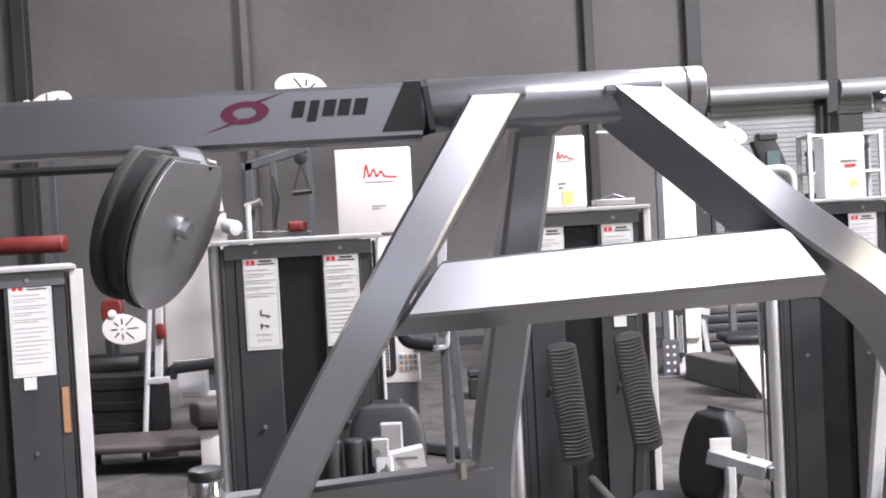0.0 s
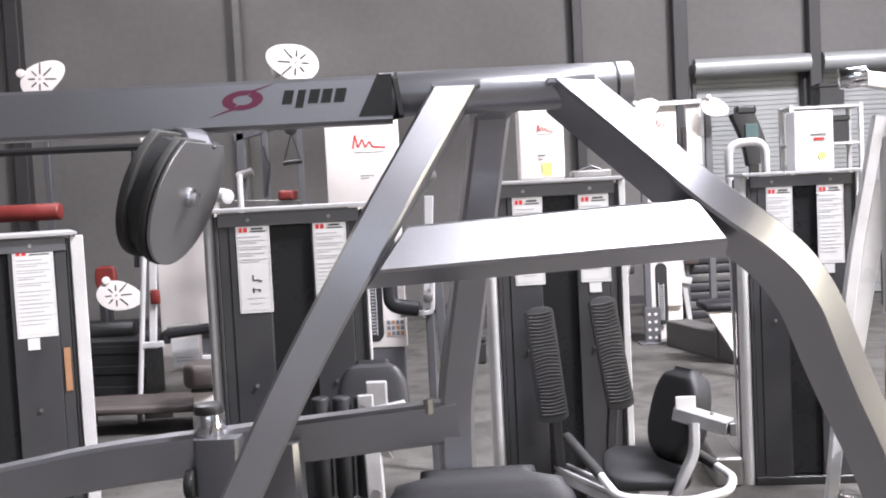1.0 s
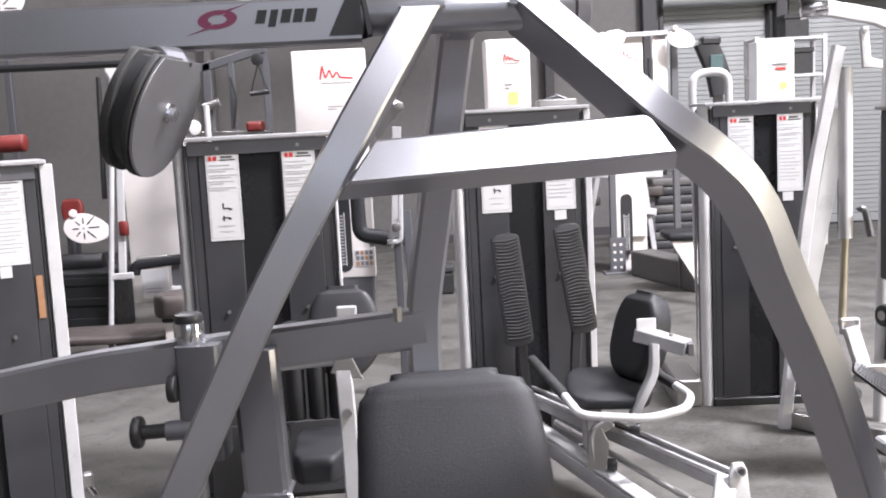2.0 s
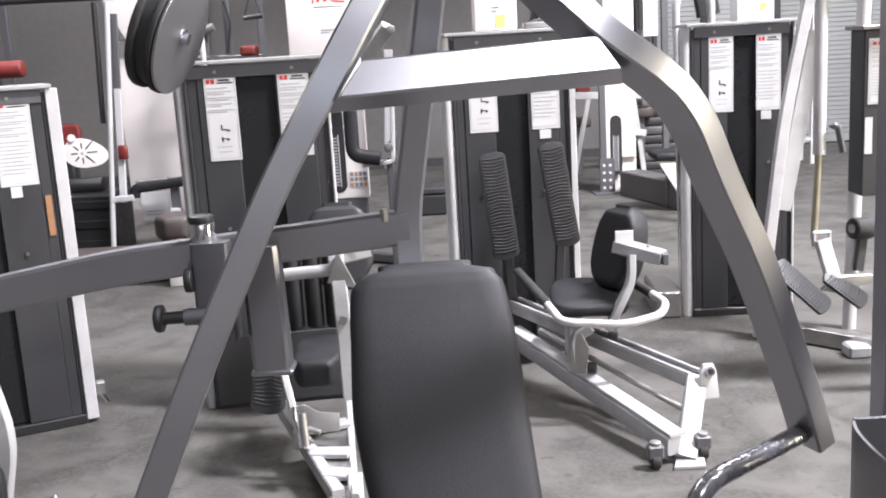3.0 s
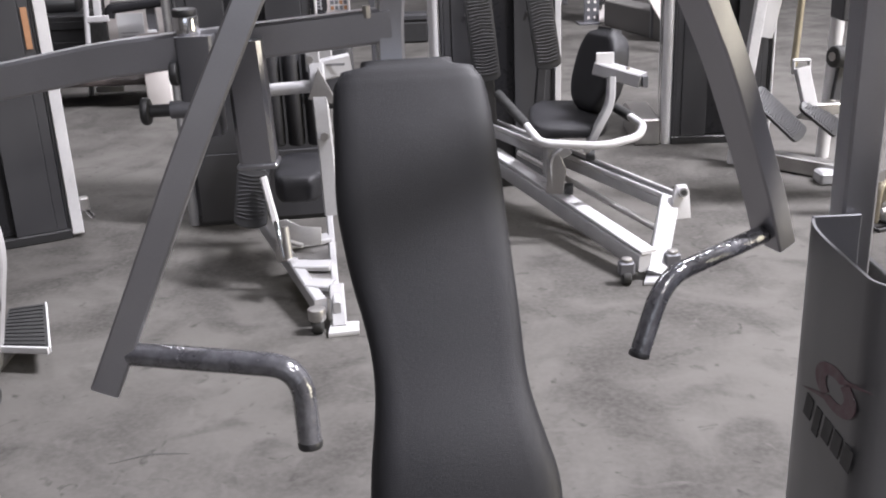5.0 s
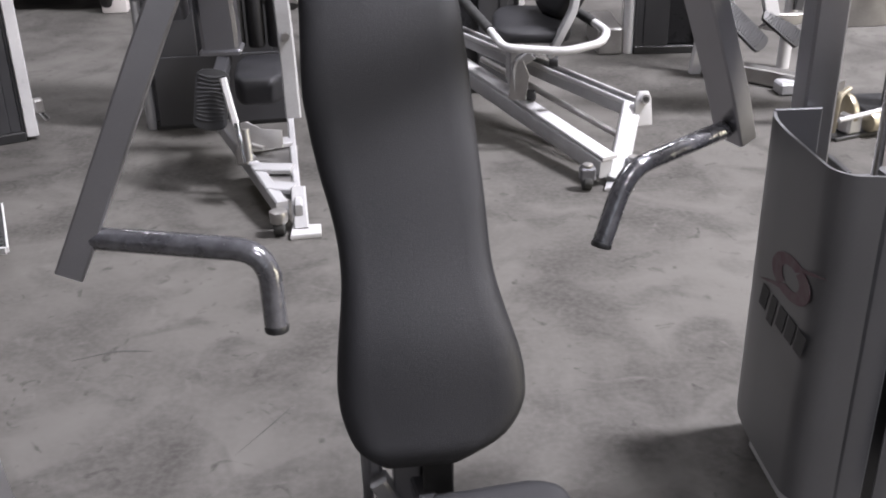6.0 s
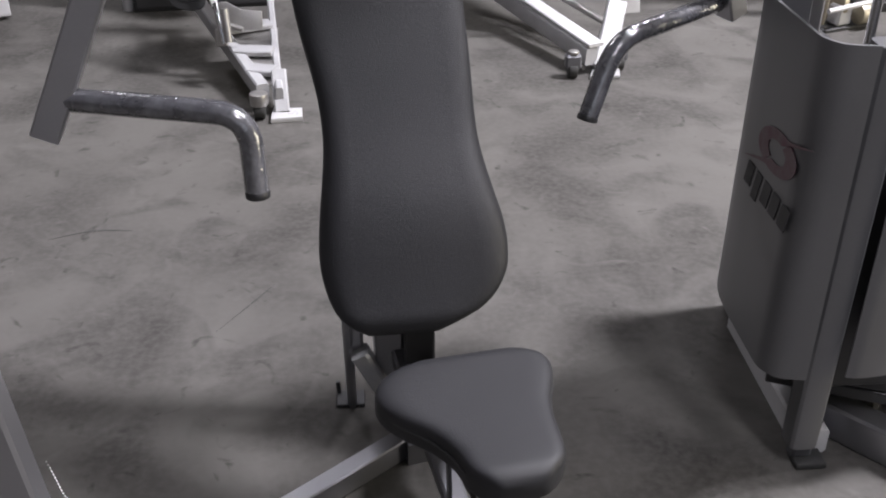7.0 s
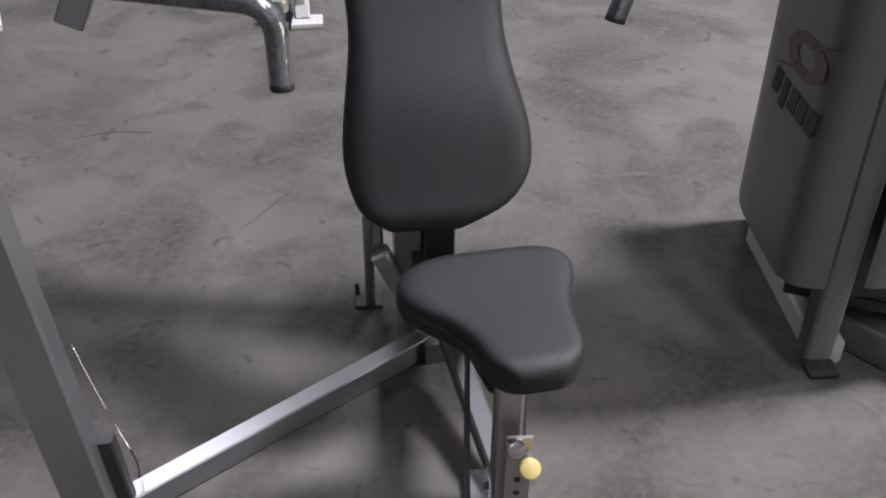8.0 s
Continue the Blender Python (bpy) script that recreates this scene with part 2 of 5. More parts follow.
# Unseen doorway assumed in the east wall; its light warms the right yoke leg
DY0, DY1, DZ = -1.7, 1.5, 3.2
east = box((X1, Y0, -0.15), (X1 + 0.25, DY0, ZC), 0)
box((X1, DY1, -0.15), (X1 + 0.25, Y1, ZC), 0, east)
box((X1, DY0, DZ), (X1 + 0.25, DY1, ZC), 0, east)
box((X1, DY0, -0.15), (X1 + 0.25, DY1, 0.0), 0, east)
setting("wall_east", east, WALLM, "plain grey concrete side wall with an assumed doorway")
daylight = bpy.data.lights.new("assumed_door_light", "AREA")
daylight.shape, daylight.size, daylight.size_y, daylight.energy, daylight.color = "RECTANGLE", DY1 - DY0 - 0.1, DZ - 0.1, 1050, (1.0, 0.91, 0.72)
doorway = new("assumed_door_light", daylight)
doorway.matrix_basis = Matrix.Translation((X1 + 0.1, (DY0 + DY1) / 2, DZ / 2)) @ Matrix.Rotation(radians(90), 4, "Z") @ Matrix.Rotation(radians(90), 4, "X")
# Unseen window added to the south wall, so the left yoke leg reflects brighter
SX0, SX1, SZ0, SZ = -1.5, 3.6, 2.7, 5.4
south = box((X0 - 0.25, Y0 - 0.25, -0.15), (SX0, Y0, ZC), 0)
box((SX1, Y0 - 0.25, -0.15), (X1 + 0.25, Y0, ZC), 0, south)
box((SX0, Y0 - 0.25, SZ), (SX1, Y0, ZC), 0, south)
box((SX0, Y0 - 0.25, -0.15), (SX1, Y0, SZ0), 0, south)
setting("wall_south", south, WALLM, "plain grey concrete end wall with an added unseen window")
shade = bpy.data.lights.new("added_window_light", "AREA")
shade.shape, shade.size, shade.size_y, shade.energy, shade.color = "RECTANGLE", SX1 - SX0 - 0.1, SZ - SZ0 - 0.1, 120, (0.88, 0.94, 1.08)
window_fill = new("added_window_light", shade)
window_fill.matrix_basis = Matrix.Translation(((SX0 + SX1) / 2, Y0 - 0.1, (SZ0 + SZ) / 2)) @ Matrix.Rotation(radians(90), 4, "X")

# The far wall with two roller door openings
DOORS = [(3.28, 4.80), (5.08, 8.0)]
DOOR_H = 3.25
bm = bmesh.new()
edges = [X0 - 0.25] + [e for d in DOORS for e in d] + [X1 + 0.25]
for a, b in zip(edges[::2], edges[1::2]):
    box((a, Y1, -0.15), (b, Y1 + 0.25, ZC), 0, bm)
for a, b in DOORS:
    box((a, Y1, DOOR_H), (b, Y1 + 0.25, ZC), 0, bm)
setting("wall_north", bm, WALLM, "grey tilt-up concrete wall with dark columns and roller doors")
for n, (a, b) in enumerate(DOORS):
    door = setting("door_%d" % (n + 1), box((a, Y1 + 0.13, 0), (b, Y1 + 0.16, 0.12), 0.004), DOORM, "closed galvanised roller shutter door in the concrete wall", "door")
    slat = bmesh.new()
    sweep([(a + 0.01, 0, 0), (b - 0.01, 0, 0)], [(-0.03, 0), (0.028, -0.004), (0.038, 0.006), (0.036, 0.014), (-0.022, 0.012)], (0, 0, 1), slat)
    me = bpy.data.meshes.new("slat")
    slat.to_mesh(me)
    slat.free()
    me.materials.append(DOORM)
    z = 0.155
    while z < DOOR_H:
        s = new("slat", me)
        s.parent = door
        s.location = (0, Y1 + 0.14, z)
        z += 0.068
    setting("trim", rod((a - 0.05, Y1 - 0.16, DOOR_H + 0.08), (b + 0.05, Y1 - 0.16, DOOR_H + 0.08), 0.13, n=20), DOORM, "grey roller drum housing over the shutter door", "trim")
    for x in (a - 0.06, b):
        setting("trim", box((x, Y1 - 0.05, 0), (x + 0.06, Y1 - 0.004, DOOR_H), 0.004), DARKCOL, "dark steel shutter guide rail", "trim")
for x, w in ((-6.5, 0.20), (-3.25, 0.11), (1.6, 0.13), (3.05, 0.20), (4.93, 0.16)):
    setting("trim", box((x - w / 2, Y1 - 0.20, 0), (x + w / 2, Y1 - 0.004, ZC), 0.01), DARKCOL if w > 0.12 else WALLM, "dark painted steel column against the wall", "column")
setting("baseboard", box((X0, Y1 - 0.03, 0), (2.9, Y1 - 0.004, 0.12), 0.003), DARKCOL, "dark scuffed wall base", "baseboard")

# Lamps under the unseen ceiling; the last three are added to brighten the back
EMIT = bpy.data.materials.new("lamp_glow")
EMIT.use_nodes = True
EMIT.node_tree.nodes["Principled BSDF"].inputs["Emission Color"].default_value = (1.0, 0.965, 1.0, 1)
EMIT.node_tree.nodes["Principled BSDF"].inputs["Emission Strength"].default_value = 6
for x, y, z, long, wide, power in LAMPS:
    u, v = long / 2, wide / 2
    lamp = thing("ceiling_lamp", "wide white high-bay lamp assumed under the ceiling", "lamp", (x, y, z), 0, "hall lamps")
    part("housing", box((-u - 0.05, -v - 0.04, 0.03), (u + 0.05, v + 0.04, 0.12), 0.02), WHITE, lamp)
    part("diffuser", box((-u - 0.02, -v - 0.005, 0.012), (u + 0.02, v + 0.005, 0.028), 0.003), EMIT, lamp)
    for s in (-0.6, 0.6):
        part("hanger", rod((s, 0, 0.12), (s, 0, ZC - z), 0.008, n=8), STEEL, lamp)
    data = bpy.data.lights.new("lamp_light", "AREA")
    data.shape, data.size, data.size_y, data.energy, data.color = "RECTANGLE", long, wide, power, (0.966, 0.945, 1.024)
    light = new("lamp_light", data)
    light.matrix_basis = pose(x, y, z - 0.01)


# ---------------------------------------------------------------- the chest press
ML = pose(0.06, 1.70, 0, 0, 0, 5)
MI = ML.inverted()
press = thing("chest_press_machine", "silver framed seated chest press machine with black pads", "exercise machine", (0.06, 1.70, 0), 5)

# Swinging yoke: two bent legs, a cross bar and a pivot tube
LEG_L = [(-0.100, -0.010, 1.945), (-0.230, -0.075, 1.742), (-0.345, -0.090, 1.557), (-0.499, -0.112, 1.254), (-0.626, -0.138, 0.978), (-0.697, -0.150, 0.826)]
LEG_R = [(0.052, 0.003, 1.934), (0.142, -0.037, 1.844), (0.213, -0.066, 1.771), (0.257, -0.070, 1.736), (0.314, -0.057, 1.697), (0.362, -0.038, 1.657), (0.407, -0.012, 1.600), (0.462, 0.023, 1.487), (0.548, 0.063, 1.324), (0.611, 0.107, 1.187), (0.697, 0.159, 0.985), (0.735, 0.183, 0.878)]


def level_top(bm, z, pts):
    """Cuts a leg off level at height z, sliding its end along its first stretch."""
    d = (Vector(pts[0]) - Vector(pts[1])).normalized()
    for v in bm.verts:
        if v.co.z > pts[1][2] + 0.075:
            v.co += d * ((z - v.co.z) / d.z)
    return bm


def skew_ends(bm, left, right):
    """Mitres the two ends of a bar: x at mid height and slope."""
    for v in bm.verts:
        x, zc, k = left if v.co.x < 0 else right
        v.co.x = x + k * (v.co.z - zc)
    return bm


yoke_left = part("yoke_leg", level_top(tube(LEG_L, 0.052, 0.086, (1, 0.02, 0), 0.10, r=0.004), 1.938, LEG_L), SILVER, press)


def twisted(d):
    """Outward normal of a leg turned 20 degrees about its run."""
    y = Vector((0, 1, 0))
    o, yy = d.cross(y).normalized(), (y - d * d.y).normalized()
    return o * math.cos(radians(20)) + yy * math.sin(radians(20))


yoke_right = part("yoke_leg", level_top(tube(LEG_R, 0.050, 0.088, twisted, 0.09, r=0.004), 1.944, LEG_R), SILVER, press)
part("cross_bar", skew_ends(tube([(-0.225, -0.089, 1.7055), (0.262, -0.089, 1.7235)], 0.066, 0.070, (0, 0.40, 0.92), r=0.004), (-0.214, 1.709, 0.75), (0.232, 1.727, -0.6)), SILVER, press)
PA, PB = Vector((-0.214, 0.002, 1.934)), Vector((0.152, 0.002, 1.936))
PD = (PB - PA).normalized()
pivot = part("pivot_tube", rod(PA, PB, 0.0325, n=40, bevel=0.003), SILVER, press, "silver pivot tube")
for s in (0.022, 0.340):
    part("groove", rod(PA + PD * s, PA + PD * (s + 0.0045), 0.0330, n=40), BLACK, pivot, "black groove ring")
part("bushing", rod(PA - PD * 0.022, PA - PD * 0.001, 0.031, n=24), BLACK, press, "black pivot bushing")
for x, leg in ((-0.106, yoke_left), (0.058, yoke_right)):
    part("weld_cap", tube([(x - 0.034, -0.036, 1.940), (x + 0.034, -0.036, 1.942)], 0.012, 0.012, (0, 0, 1), r=0.004), SILVER, leg)

# Grips in clear film
part("grip", pipe([(-0.650, -0.165, 0.893), (-0.333, -0.255, 0.880), (-0.328, -0.275, 0.735)], 0.0222, 0.06), WRAP, yoke_left, "black foam grip wrapped in clear film")
part("grip", pipe([(0.700, 0.165, 0.902), (0.408, -0.025, 0.895), (0.350, -0.065, 0.752)], 0.0215, 0.07), WRAP, yoke_right, "black foam grip wrapped in clear film")
part("grip_cap", rod((-0.328, -0.275, 0.742), (-0.3278, -0.2768, 0.727), 0.0226, bevel=0.003), BLACK, yoke_left)
part("grip_cap", rod((0.350, -0.065, 0.754), (0.3464, -0.0673, 0.742), 0.0222, bevel=0.003), BLACK, yoke_right)

# Overhead beam with its mark
beam = part("overhead_beam", tube([(-1.35, -0.016, 1.922), (-0.197, -0.016, 1.926)], 0.067, 0.05, (0, 0, 1), r=0.005), SILVER, press, "silver overhead beam with a printed mark")
# Slanted black plate stands for the soft shade and bushing at the beam end
part("end_shade", plate([(0.192, 0.032), (0.163, -0.026), (0.212, -0.026), (0.212, 0.032)], 0.0015, Matrix.Translation((-0.408, -0.0412, 1.928)) @ Matrix.Rotation(radians(90), 4, "X")), BLACK, beam, "slanted black plate painted as shade on the beam end")
part("beam_end", tube([(-0.197, -0.014, 1.928), (-0.190, -0.012, 1.929)], 0.060, 0.044, (0, 0, 1), r=0.004), BLACK, press, "black end of the beam")
BEAM_FACE = Matrix.Translation((-0.401, -0.0412, 1.928)) @ Matrix.Rotation(radians(90), 4, "X")


def crescent(scale, flip):
    """Half of an eye-shaped mark: an arc, thick in its middle, drawn out into a long tail."""
    rx, ry, c, sn = 0.031 * scale, 0.0145 * scale, math.cos(0.10), math.sin(0.10)
    outer = [(rx * math.cos(radians(a)), ry * math.sin(radians(a))) for a in range(232, 60, -9)] + [(rx * 0.95, ry * 1.02), (rx * 1.45, ry * 1.22), (rx * 1.70, ry * 1.30)]
    inner = [(rx * 1.40, ry * 1.12), (rx * 0.80, ry * 0.80)] + [(rx * (0.50 * math.cos(radians(a + 8)) + 0.03), ry * 0.50 * math.sin(radians(a))) for a in range(62, 226, 9)]
    return [((x * c - y * sn) * flip, (x * sn + y * c) * flip) for x, y in outer + inner]


def mark(scale, m, parent, colour, letters, lm=None, ls=None):
    """A maker's mark as plain shapes: two crescents and a row of slanted bars."""
    for flip in (1, -1):
        part("mark", plate(crescent(scale, flip), 0.0012, m), colour, parent, "maroon crescent mark")
    scale, m = ls or scale, lm or m
    for i in range(5):
        x, h, lean = (0.058 + i * 0.0195) * scale, 0.021 * scale, 0.0055 * scale
        w = (0.0150, 0.0120, 0.0155, 0.0150, 0.0165)[i] * scale
        low, top = -0.009 * scale - (0.006 * scale if i == 1 else 0), 0.012 * scale
        k = lean * (top - low) / h
        b = plate([(x, low), (x + w, low), (x + w + k, top), (x + k, top)], 0.0012, m)
        part("lettering_bar", b, letters, parent, "black printed slanted bar")


mark(0.92, BEAM_FACE @ Matrix.Translation((-0.003, 0.004, 0)), beam, MAROON, DARKINK)

# Half-round cable cam under the beam
cam_wheel = [(0.096 * math.cos(radians(a)), 0.096 * math.sin(radians(a))) for a in range(128, 413, 6)]
CM = aim((-0.478, -0.105, 1.803), (0.898, -0.223, -0.37))
pulley = part("cable_cam", plate(cam_wheel, 0.005, CM, 0.001), SILVER, press, "silver cable cam plate")
rim = [(x * 1.02, y * 1.02) for x, y in cam_wheel]
cam_rim = part("cam_rim", plate(rim, 0.010, CM @ Matrix.Translation((0, 0, -0.0125)), 0.002), RUBBER, pulley, "black grooved cam rim", smooth=30)
part("cam_groove", plate([(x * 0.93, y * 0.93) for x, y in cam_wheel], 0.022, CM @ Matrix.Translation((0, 0, -0.033))), BLACK, cam_rim, smooth=30)
part("cam_flange", plate(rim, 0.012, CM @ Matrix.Translation((0, 0, -0.044)), 0.002), RUBBER, cam_rim, smooth=30)
part("bolt", rod(CM @ Vector((0, 0, 0.004)), CM @ Vector((0, 0, 0.017)), 0.010, n=12), CHROME, pulley, "bright hex bolt")
part("washer", rod(CM @ Vector((0, 0, 0.0045)), CM @ Vector((0, 0, 0.008)), 0.014, n=20), CHROME, pulley)
part("cam_bracket", tube([(-0.482, -0.045, 1.893), (-0.468, -0.076, 1.888), (-0.456, -0.098, 1.870)], 0.044, 0.008, (0.62, 0.78, 0), 0.03), SILVER, press)
part("cable", pipe([(-1.3, -0.075, 1.872), (-0.700, -0.075, 1.873), (-0.500, -0.075, 1.873)], 0.0052, n=8), BLACK, press, "black steel cable")

# Rear post, running down behind the pad and bending forwards
part("rear_post", tube([(-0.036, 0.17, 1.915), (-0.079, 0.205, 1.648), (-0.112, 0.225, 1.450), (-0.116, 0.215, 1.32), (-0.105, 0.14, 1.05), (-0.09, 0.02, 0.50), (-0.08, -0.06, 0.075)], 0.056, 0.085, (1, 0.0, 0), 0.10), SILVER, press)
part("post_head", tube([(-0.036, 0.17, 1.925), (-0.036, 0.02, 1.930)], 0.056, 0.05, (1, 0, 0)), SILVER, press)

# Lower beam with the pivot block and its pull pin
part("lower_beam", tube([(-1.25, 0.19, 1.292), (-0.92, 0.195, 1.337), (-0.69, 0.20, 1.372), (-0.535, 0.20, 1.383), (-0.112, 0.20, 1.411)], 0.070, 0.045, (0, 0, 1), 0.12), SILVER, press)
part("pivot_block", tube([(-0.455, 1.835, 1.415), (-0.455, 1.835, 1.215)], 0.075, 0.075, (1, 0, 0), r=0.012), GREY, press, "", m=MI)
part("pivot_cap", rod((-0.472, 1.838, 1.40), (-0.472, 1.838, 1.452), 0.026, n=24, bevel=0.004), CHROME, press, "chrome pivot cap", m=MI)
part("cap_ring", rod((-0.472, 1.838, 1.450), (-0.472, 1.838, 1.466), 0.0245, n=24, bevel=0.004), BLACK, press, "black ring", m=MI)
part("pivot_bolt", rod((-0.505, 1.80, 1.345), (-0.490, 1.80, 1.345), 0.024, n=20, bevel=0.003), BLACK, press, "", m=MI)
pin = part("pull_pin", rod((-0.555, 1.80, 1.272), (-0.49, 1.805, 1.272), 0.013, n=16), BLACK, press, "black pull pin", m=MI)
part("pin_knob", rod((-0.572, 1.80, 1.272), (-0.555, 1.80, 1.272), 0.028, n=20, bevel=0.006), BLACK, pin, "", m=MI)
part("pin_sleeve", rod((-0.515, 1.803, 1.272), (-0.455, 1.807, 1.272), 0.018, n=16), GREY, pin, "", m=MI)
part("drop_link", tube([(-0.362, 1.835, 1.40), (-0.355, 1.835, 1.152)], 0.075, 0.06, (1, 0, 0), r=0.008), SILVER, press, "", m=MI)
part("link_foot", box((-0.397, 1.800, 1.140), (-0.313, 1.870, 1.152), 0.004), SILVER, press, "", m=MI)
part("beam_bolt", rod((-0.115, 1.868, 1.428), (-0.115, 1.868, 1.452), 0.009, n=6), STEEL, press, "", m=MI)

# Pads
def cushion(widths, length, thick, belly, m, n=24):
    """A padded board: half widths along its length, rounded edges and a soft crown."""
    o = bmesh.new()
    rows = []
    for i in range(n + 1):
        f = i / n
        k = f * (len(widths) - 1)
        j = min(int(k), len(widths) - 2)
        g = k - j
        w0, w1 = widths[max(j - 1, 0)], widths[j]
        w2, w3 = widths[j + 1], widths[min(j + 2, len(widths) - 1)]
        (lo, hi) = tuple(0.5 * (2 * w1[e] + (w2[e] - w0[e]) * g + (2 * w0[e] - 5 * w1[e] + 4 * w2[e] - w3[e]) * g * g + (3 * w1[e] - w0[e] - 3 * w2[e] + w3[e]) * g ** 3) for e in (0, 1))
        end = min(f, 1 - f) * n
        shrink = 1.0 if end >= 3 else (0.70, 0.88, 0.965)[int(end)]
        mid, half = (lo + hi) / 2, (hi - lo) / 2 * shrink
        y = f * length
        row = []
        for q in range(36):
            a = 2 * math.pi * q / 36
            ca, sa = math.cos(a), math.sin(a)
            x = mid + half * math.copysign(abs(ca) ** 0.24, ca)
            edge = 1.0 if end >= 3 else (0.55, 0.82, 0.95)[int(end)]
            z = thick / 2 * math.copysign(abs(sa) ** 0.34, sa) * edge
            if sa > 0:
                z += belly(f) * max(0, 1 - (ca * ca) * 0.8) * edge
            row.append(o.verts.new((x, y, z)))
        rows.append(row)
    for r, s in zip(rows, rows[1:]):
        for q in range(36):
            o.faces.new((r[q], r[(q + 1) % 36], s[(q + 1) % 36], s[q]))
    o.faces.new(rows[0][::-1])
    o.faces.new(rows[-1])
    bmesh.ops.recalc_face_normals(o, faces=o.faces[:])
    return join(bmesh.new(), o, m)


def piping(widths, length, z, m, r=0.0022):
    """A welted seam round a cushion's side."""
    left, right = [], []
    n = len(widths) - 1
    for i, (lo, hi) in enumerate(widths):
        if 0 < i < n:
            left.append((lo, i / n * length, z))
            right.append((hi, i / n * length, z))
    (x0, x1), (x2, x3) = widths[0], widths[-1]
    loop = [(x0 * 0.72, 0.002, z), (x1 * 0.72, 0.002, z)] + right + [(x3 * 0.7, length - 0.002, z), (x2 * 0.7, length - 0.002, z)] + left[::-1]
    loop = rounded(loop + [loop[0], loop[1]], 0.04, 4)
    b = sweep(loop, ring(r, 6), (0, 0, 1))
    bmesh.ops.transform(b, matrix=m, verts=b.verts)
    return b


PAD = Matrix.Translation((-0.005, 1.295, 0.485)) @ Matrix.Rotation(radians(4), 4, "Z") @ Matrix.Rotation(radians(59.5), 4, "X")
pad_widths = [(-0.076, 0.112), (-0.107, 0.182), (-0.123, 0.216), (-0.128, 0.223), (-0.125, 0.218), (-0.119, 0.205), (-0.112, 0.192), (-0.107, 0.182), (-0.107, 0.178), (-0.112, 0.177), (-0.121, 0.176),
              (-0.132, 0.174), (-0.141, 0.172), (-0.148, 0.170), (-0.154, 0.168), (-0.155, 0.167), (-0.153, 0.164), (-0.151, 0.161), (-0.150, 0.157), (-0.145, 0.149), (-0.128, 0.130)]
backrest = part("backrest", cushion(pad_widths, 1.0, 0.055, lambda f: 0.012 + 0.018 * math.exp(-((f - 0.22) / 0.13) ** 2), PAD, 90), VINYL, press, "black vinyl backrest", m=MI)
part("back_board", box((-0.085, 0.08, -0.045), (0.125, 0.92, -0.029), 0.004, m=PAD), BLACK, press, "", m=MI)
SEATM = Matrix.Translation((0.180, 0.885, 0.466)) @ Matrix.Rotation(radians(10), 4, "Z") @ Matrix.Rotation(radians(5), 4, "X")
seat_widths = [(-0.05, 0.055), (-0.075, 0.085), (-0.088, 0.092), (-0.115, 0.095), (-0.160, 0.105), (-0.185, 0.125), (-0.175, 0.130), (-0.12, 0.10)]
seat_pad = part("seat", cushion(seat_widths, 0.31, 0.06, lambda f: 0.006, SEATM, 32), VINYL, press, "black vinyl seat", m=MI)
part("seam", piping(seat_widths, 0.31, 0.006, SEATM), BLACK, seat_pad, m=MI)

# Seat stand, braces and floor frame
part("seat_stand", tube([(0.150, 1.02, 0.44), (0.150, 1.00, 0.0)], 0.05, 0.05, (1, 0, 0)), STEEL, press, "", m=MI)
for x in (0.080, 0.182):
    part("seat_bracket", plate([(0, 0), (0.10, 0.0), (0.20, 0.33), (0.16, 0.36), (0.05, 0.10)], 0.006, Matrix.Translation((x, 0.955, 0.06)) @ Matrix.Rotation(radians(90), 4, "Z") @ Matrix.Rotation(radians(90), 4, "X")), CHARCOAL, press, "", m=MI)
part("hole_plate", box((0.142, 0.950, 0.02), (0.188, 0.957, 0.285), 0.001), STEEL, press, "perforated steel adjusting plate", m=MI)
KN = Vector((0.181, 0.928, 0.234))
KD = Vector((-0.04, -0.76, 0.65)).normalized()
knob = part("knob_stem", rod(KN - KD * 0.035, KN, 0.011), CHROME, press, "", m=MI)
part("knob", rod(KN, KN + KD * 0.018, 0.0190, n=24, bevel=0.006), YELLOW, knob, "round yellow adjusting knob", m=MI)
part("spring_sleeve", rod((0.152, 0.950, 0.268), (0.158, 0.930, 0.276), 0.017, n=16, bevel=0.004), CHROME, press, "", m=MI)
for z in (0.046, 0.080, 0.114, 0.148, 0.182):
    part("hole", rod((0.165, 0.9485, z), (0.165, 0.9505, z), 0.0062, n=12), BLACK, press, "", m=MI)
part("floor_tube", tube([(-0.62, 1.006, 0.030), (0.03, 1.520, 0.030)], 0.044, 0.056, (0.6, -0.78, 0), r=0.003), SILVER, press, "", m=MI)
part("floor_tube", tube([(0.0, 1.66, 0.028), (0.05, 1.47, 0.028)], 0.06, 0.056, (1, 0, 0), r=0.003), GREY, press, "", m=MI)
# Hidden tube added for the slanted floor shadow beside the stand
part("shadow_rail", tube([(0.155, 1.08, 0.045), (0.0, 1.66, 0.215)], 0.045, 0.05, (1, 0, 0)), GREY, press, "", m=MI)
# Hidden bar added under the seat to darken the floor on its left
part("shadow_carriage", tube([(0.075, 1.52, 0.19), (0.150, 1.06, 0.34)], 0.07, 0.08, (1, 0.1, 0), r=0.006), BLACK, press, "", m=MI)
part("brace", tube([(-0.105, 1.69, 0.0), (-0.105, 1.60, 0.33)], 0.022, 0.03, (1, 0, 0)), SILVER, press, "", m=MI)
# This silver brace takes white paint so that it looks lit
part("brace", tube([(-0.028, 1.60, 0.120), (-0.080, 1.60, 0.222)], 0.040, 0.05, (1, 0, 0)), FRAMEW, press, "", m=MI)
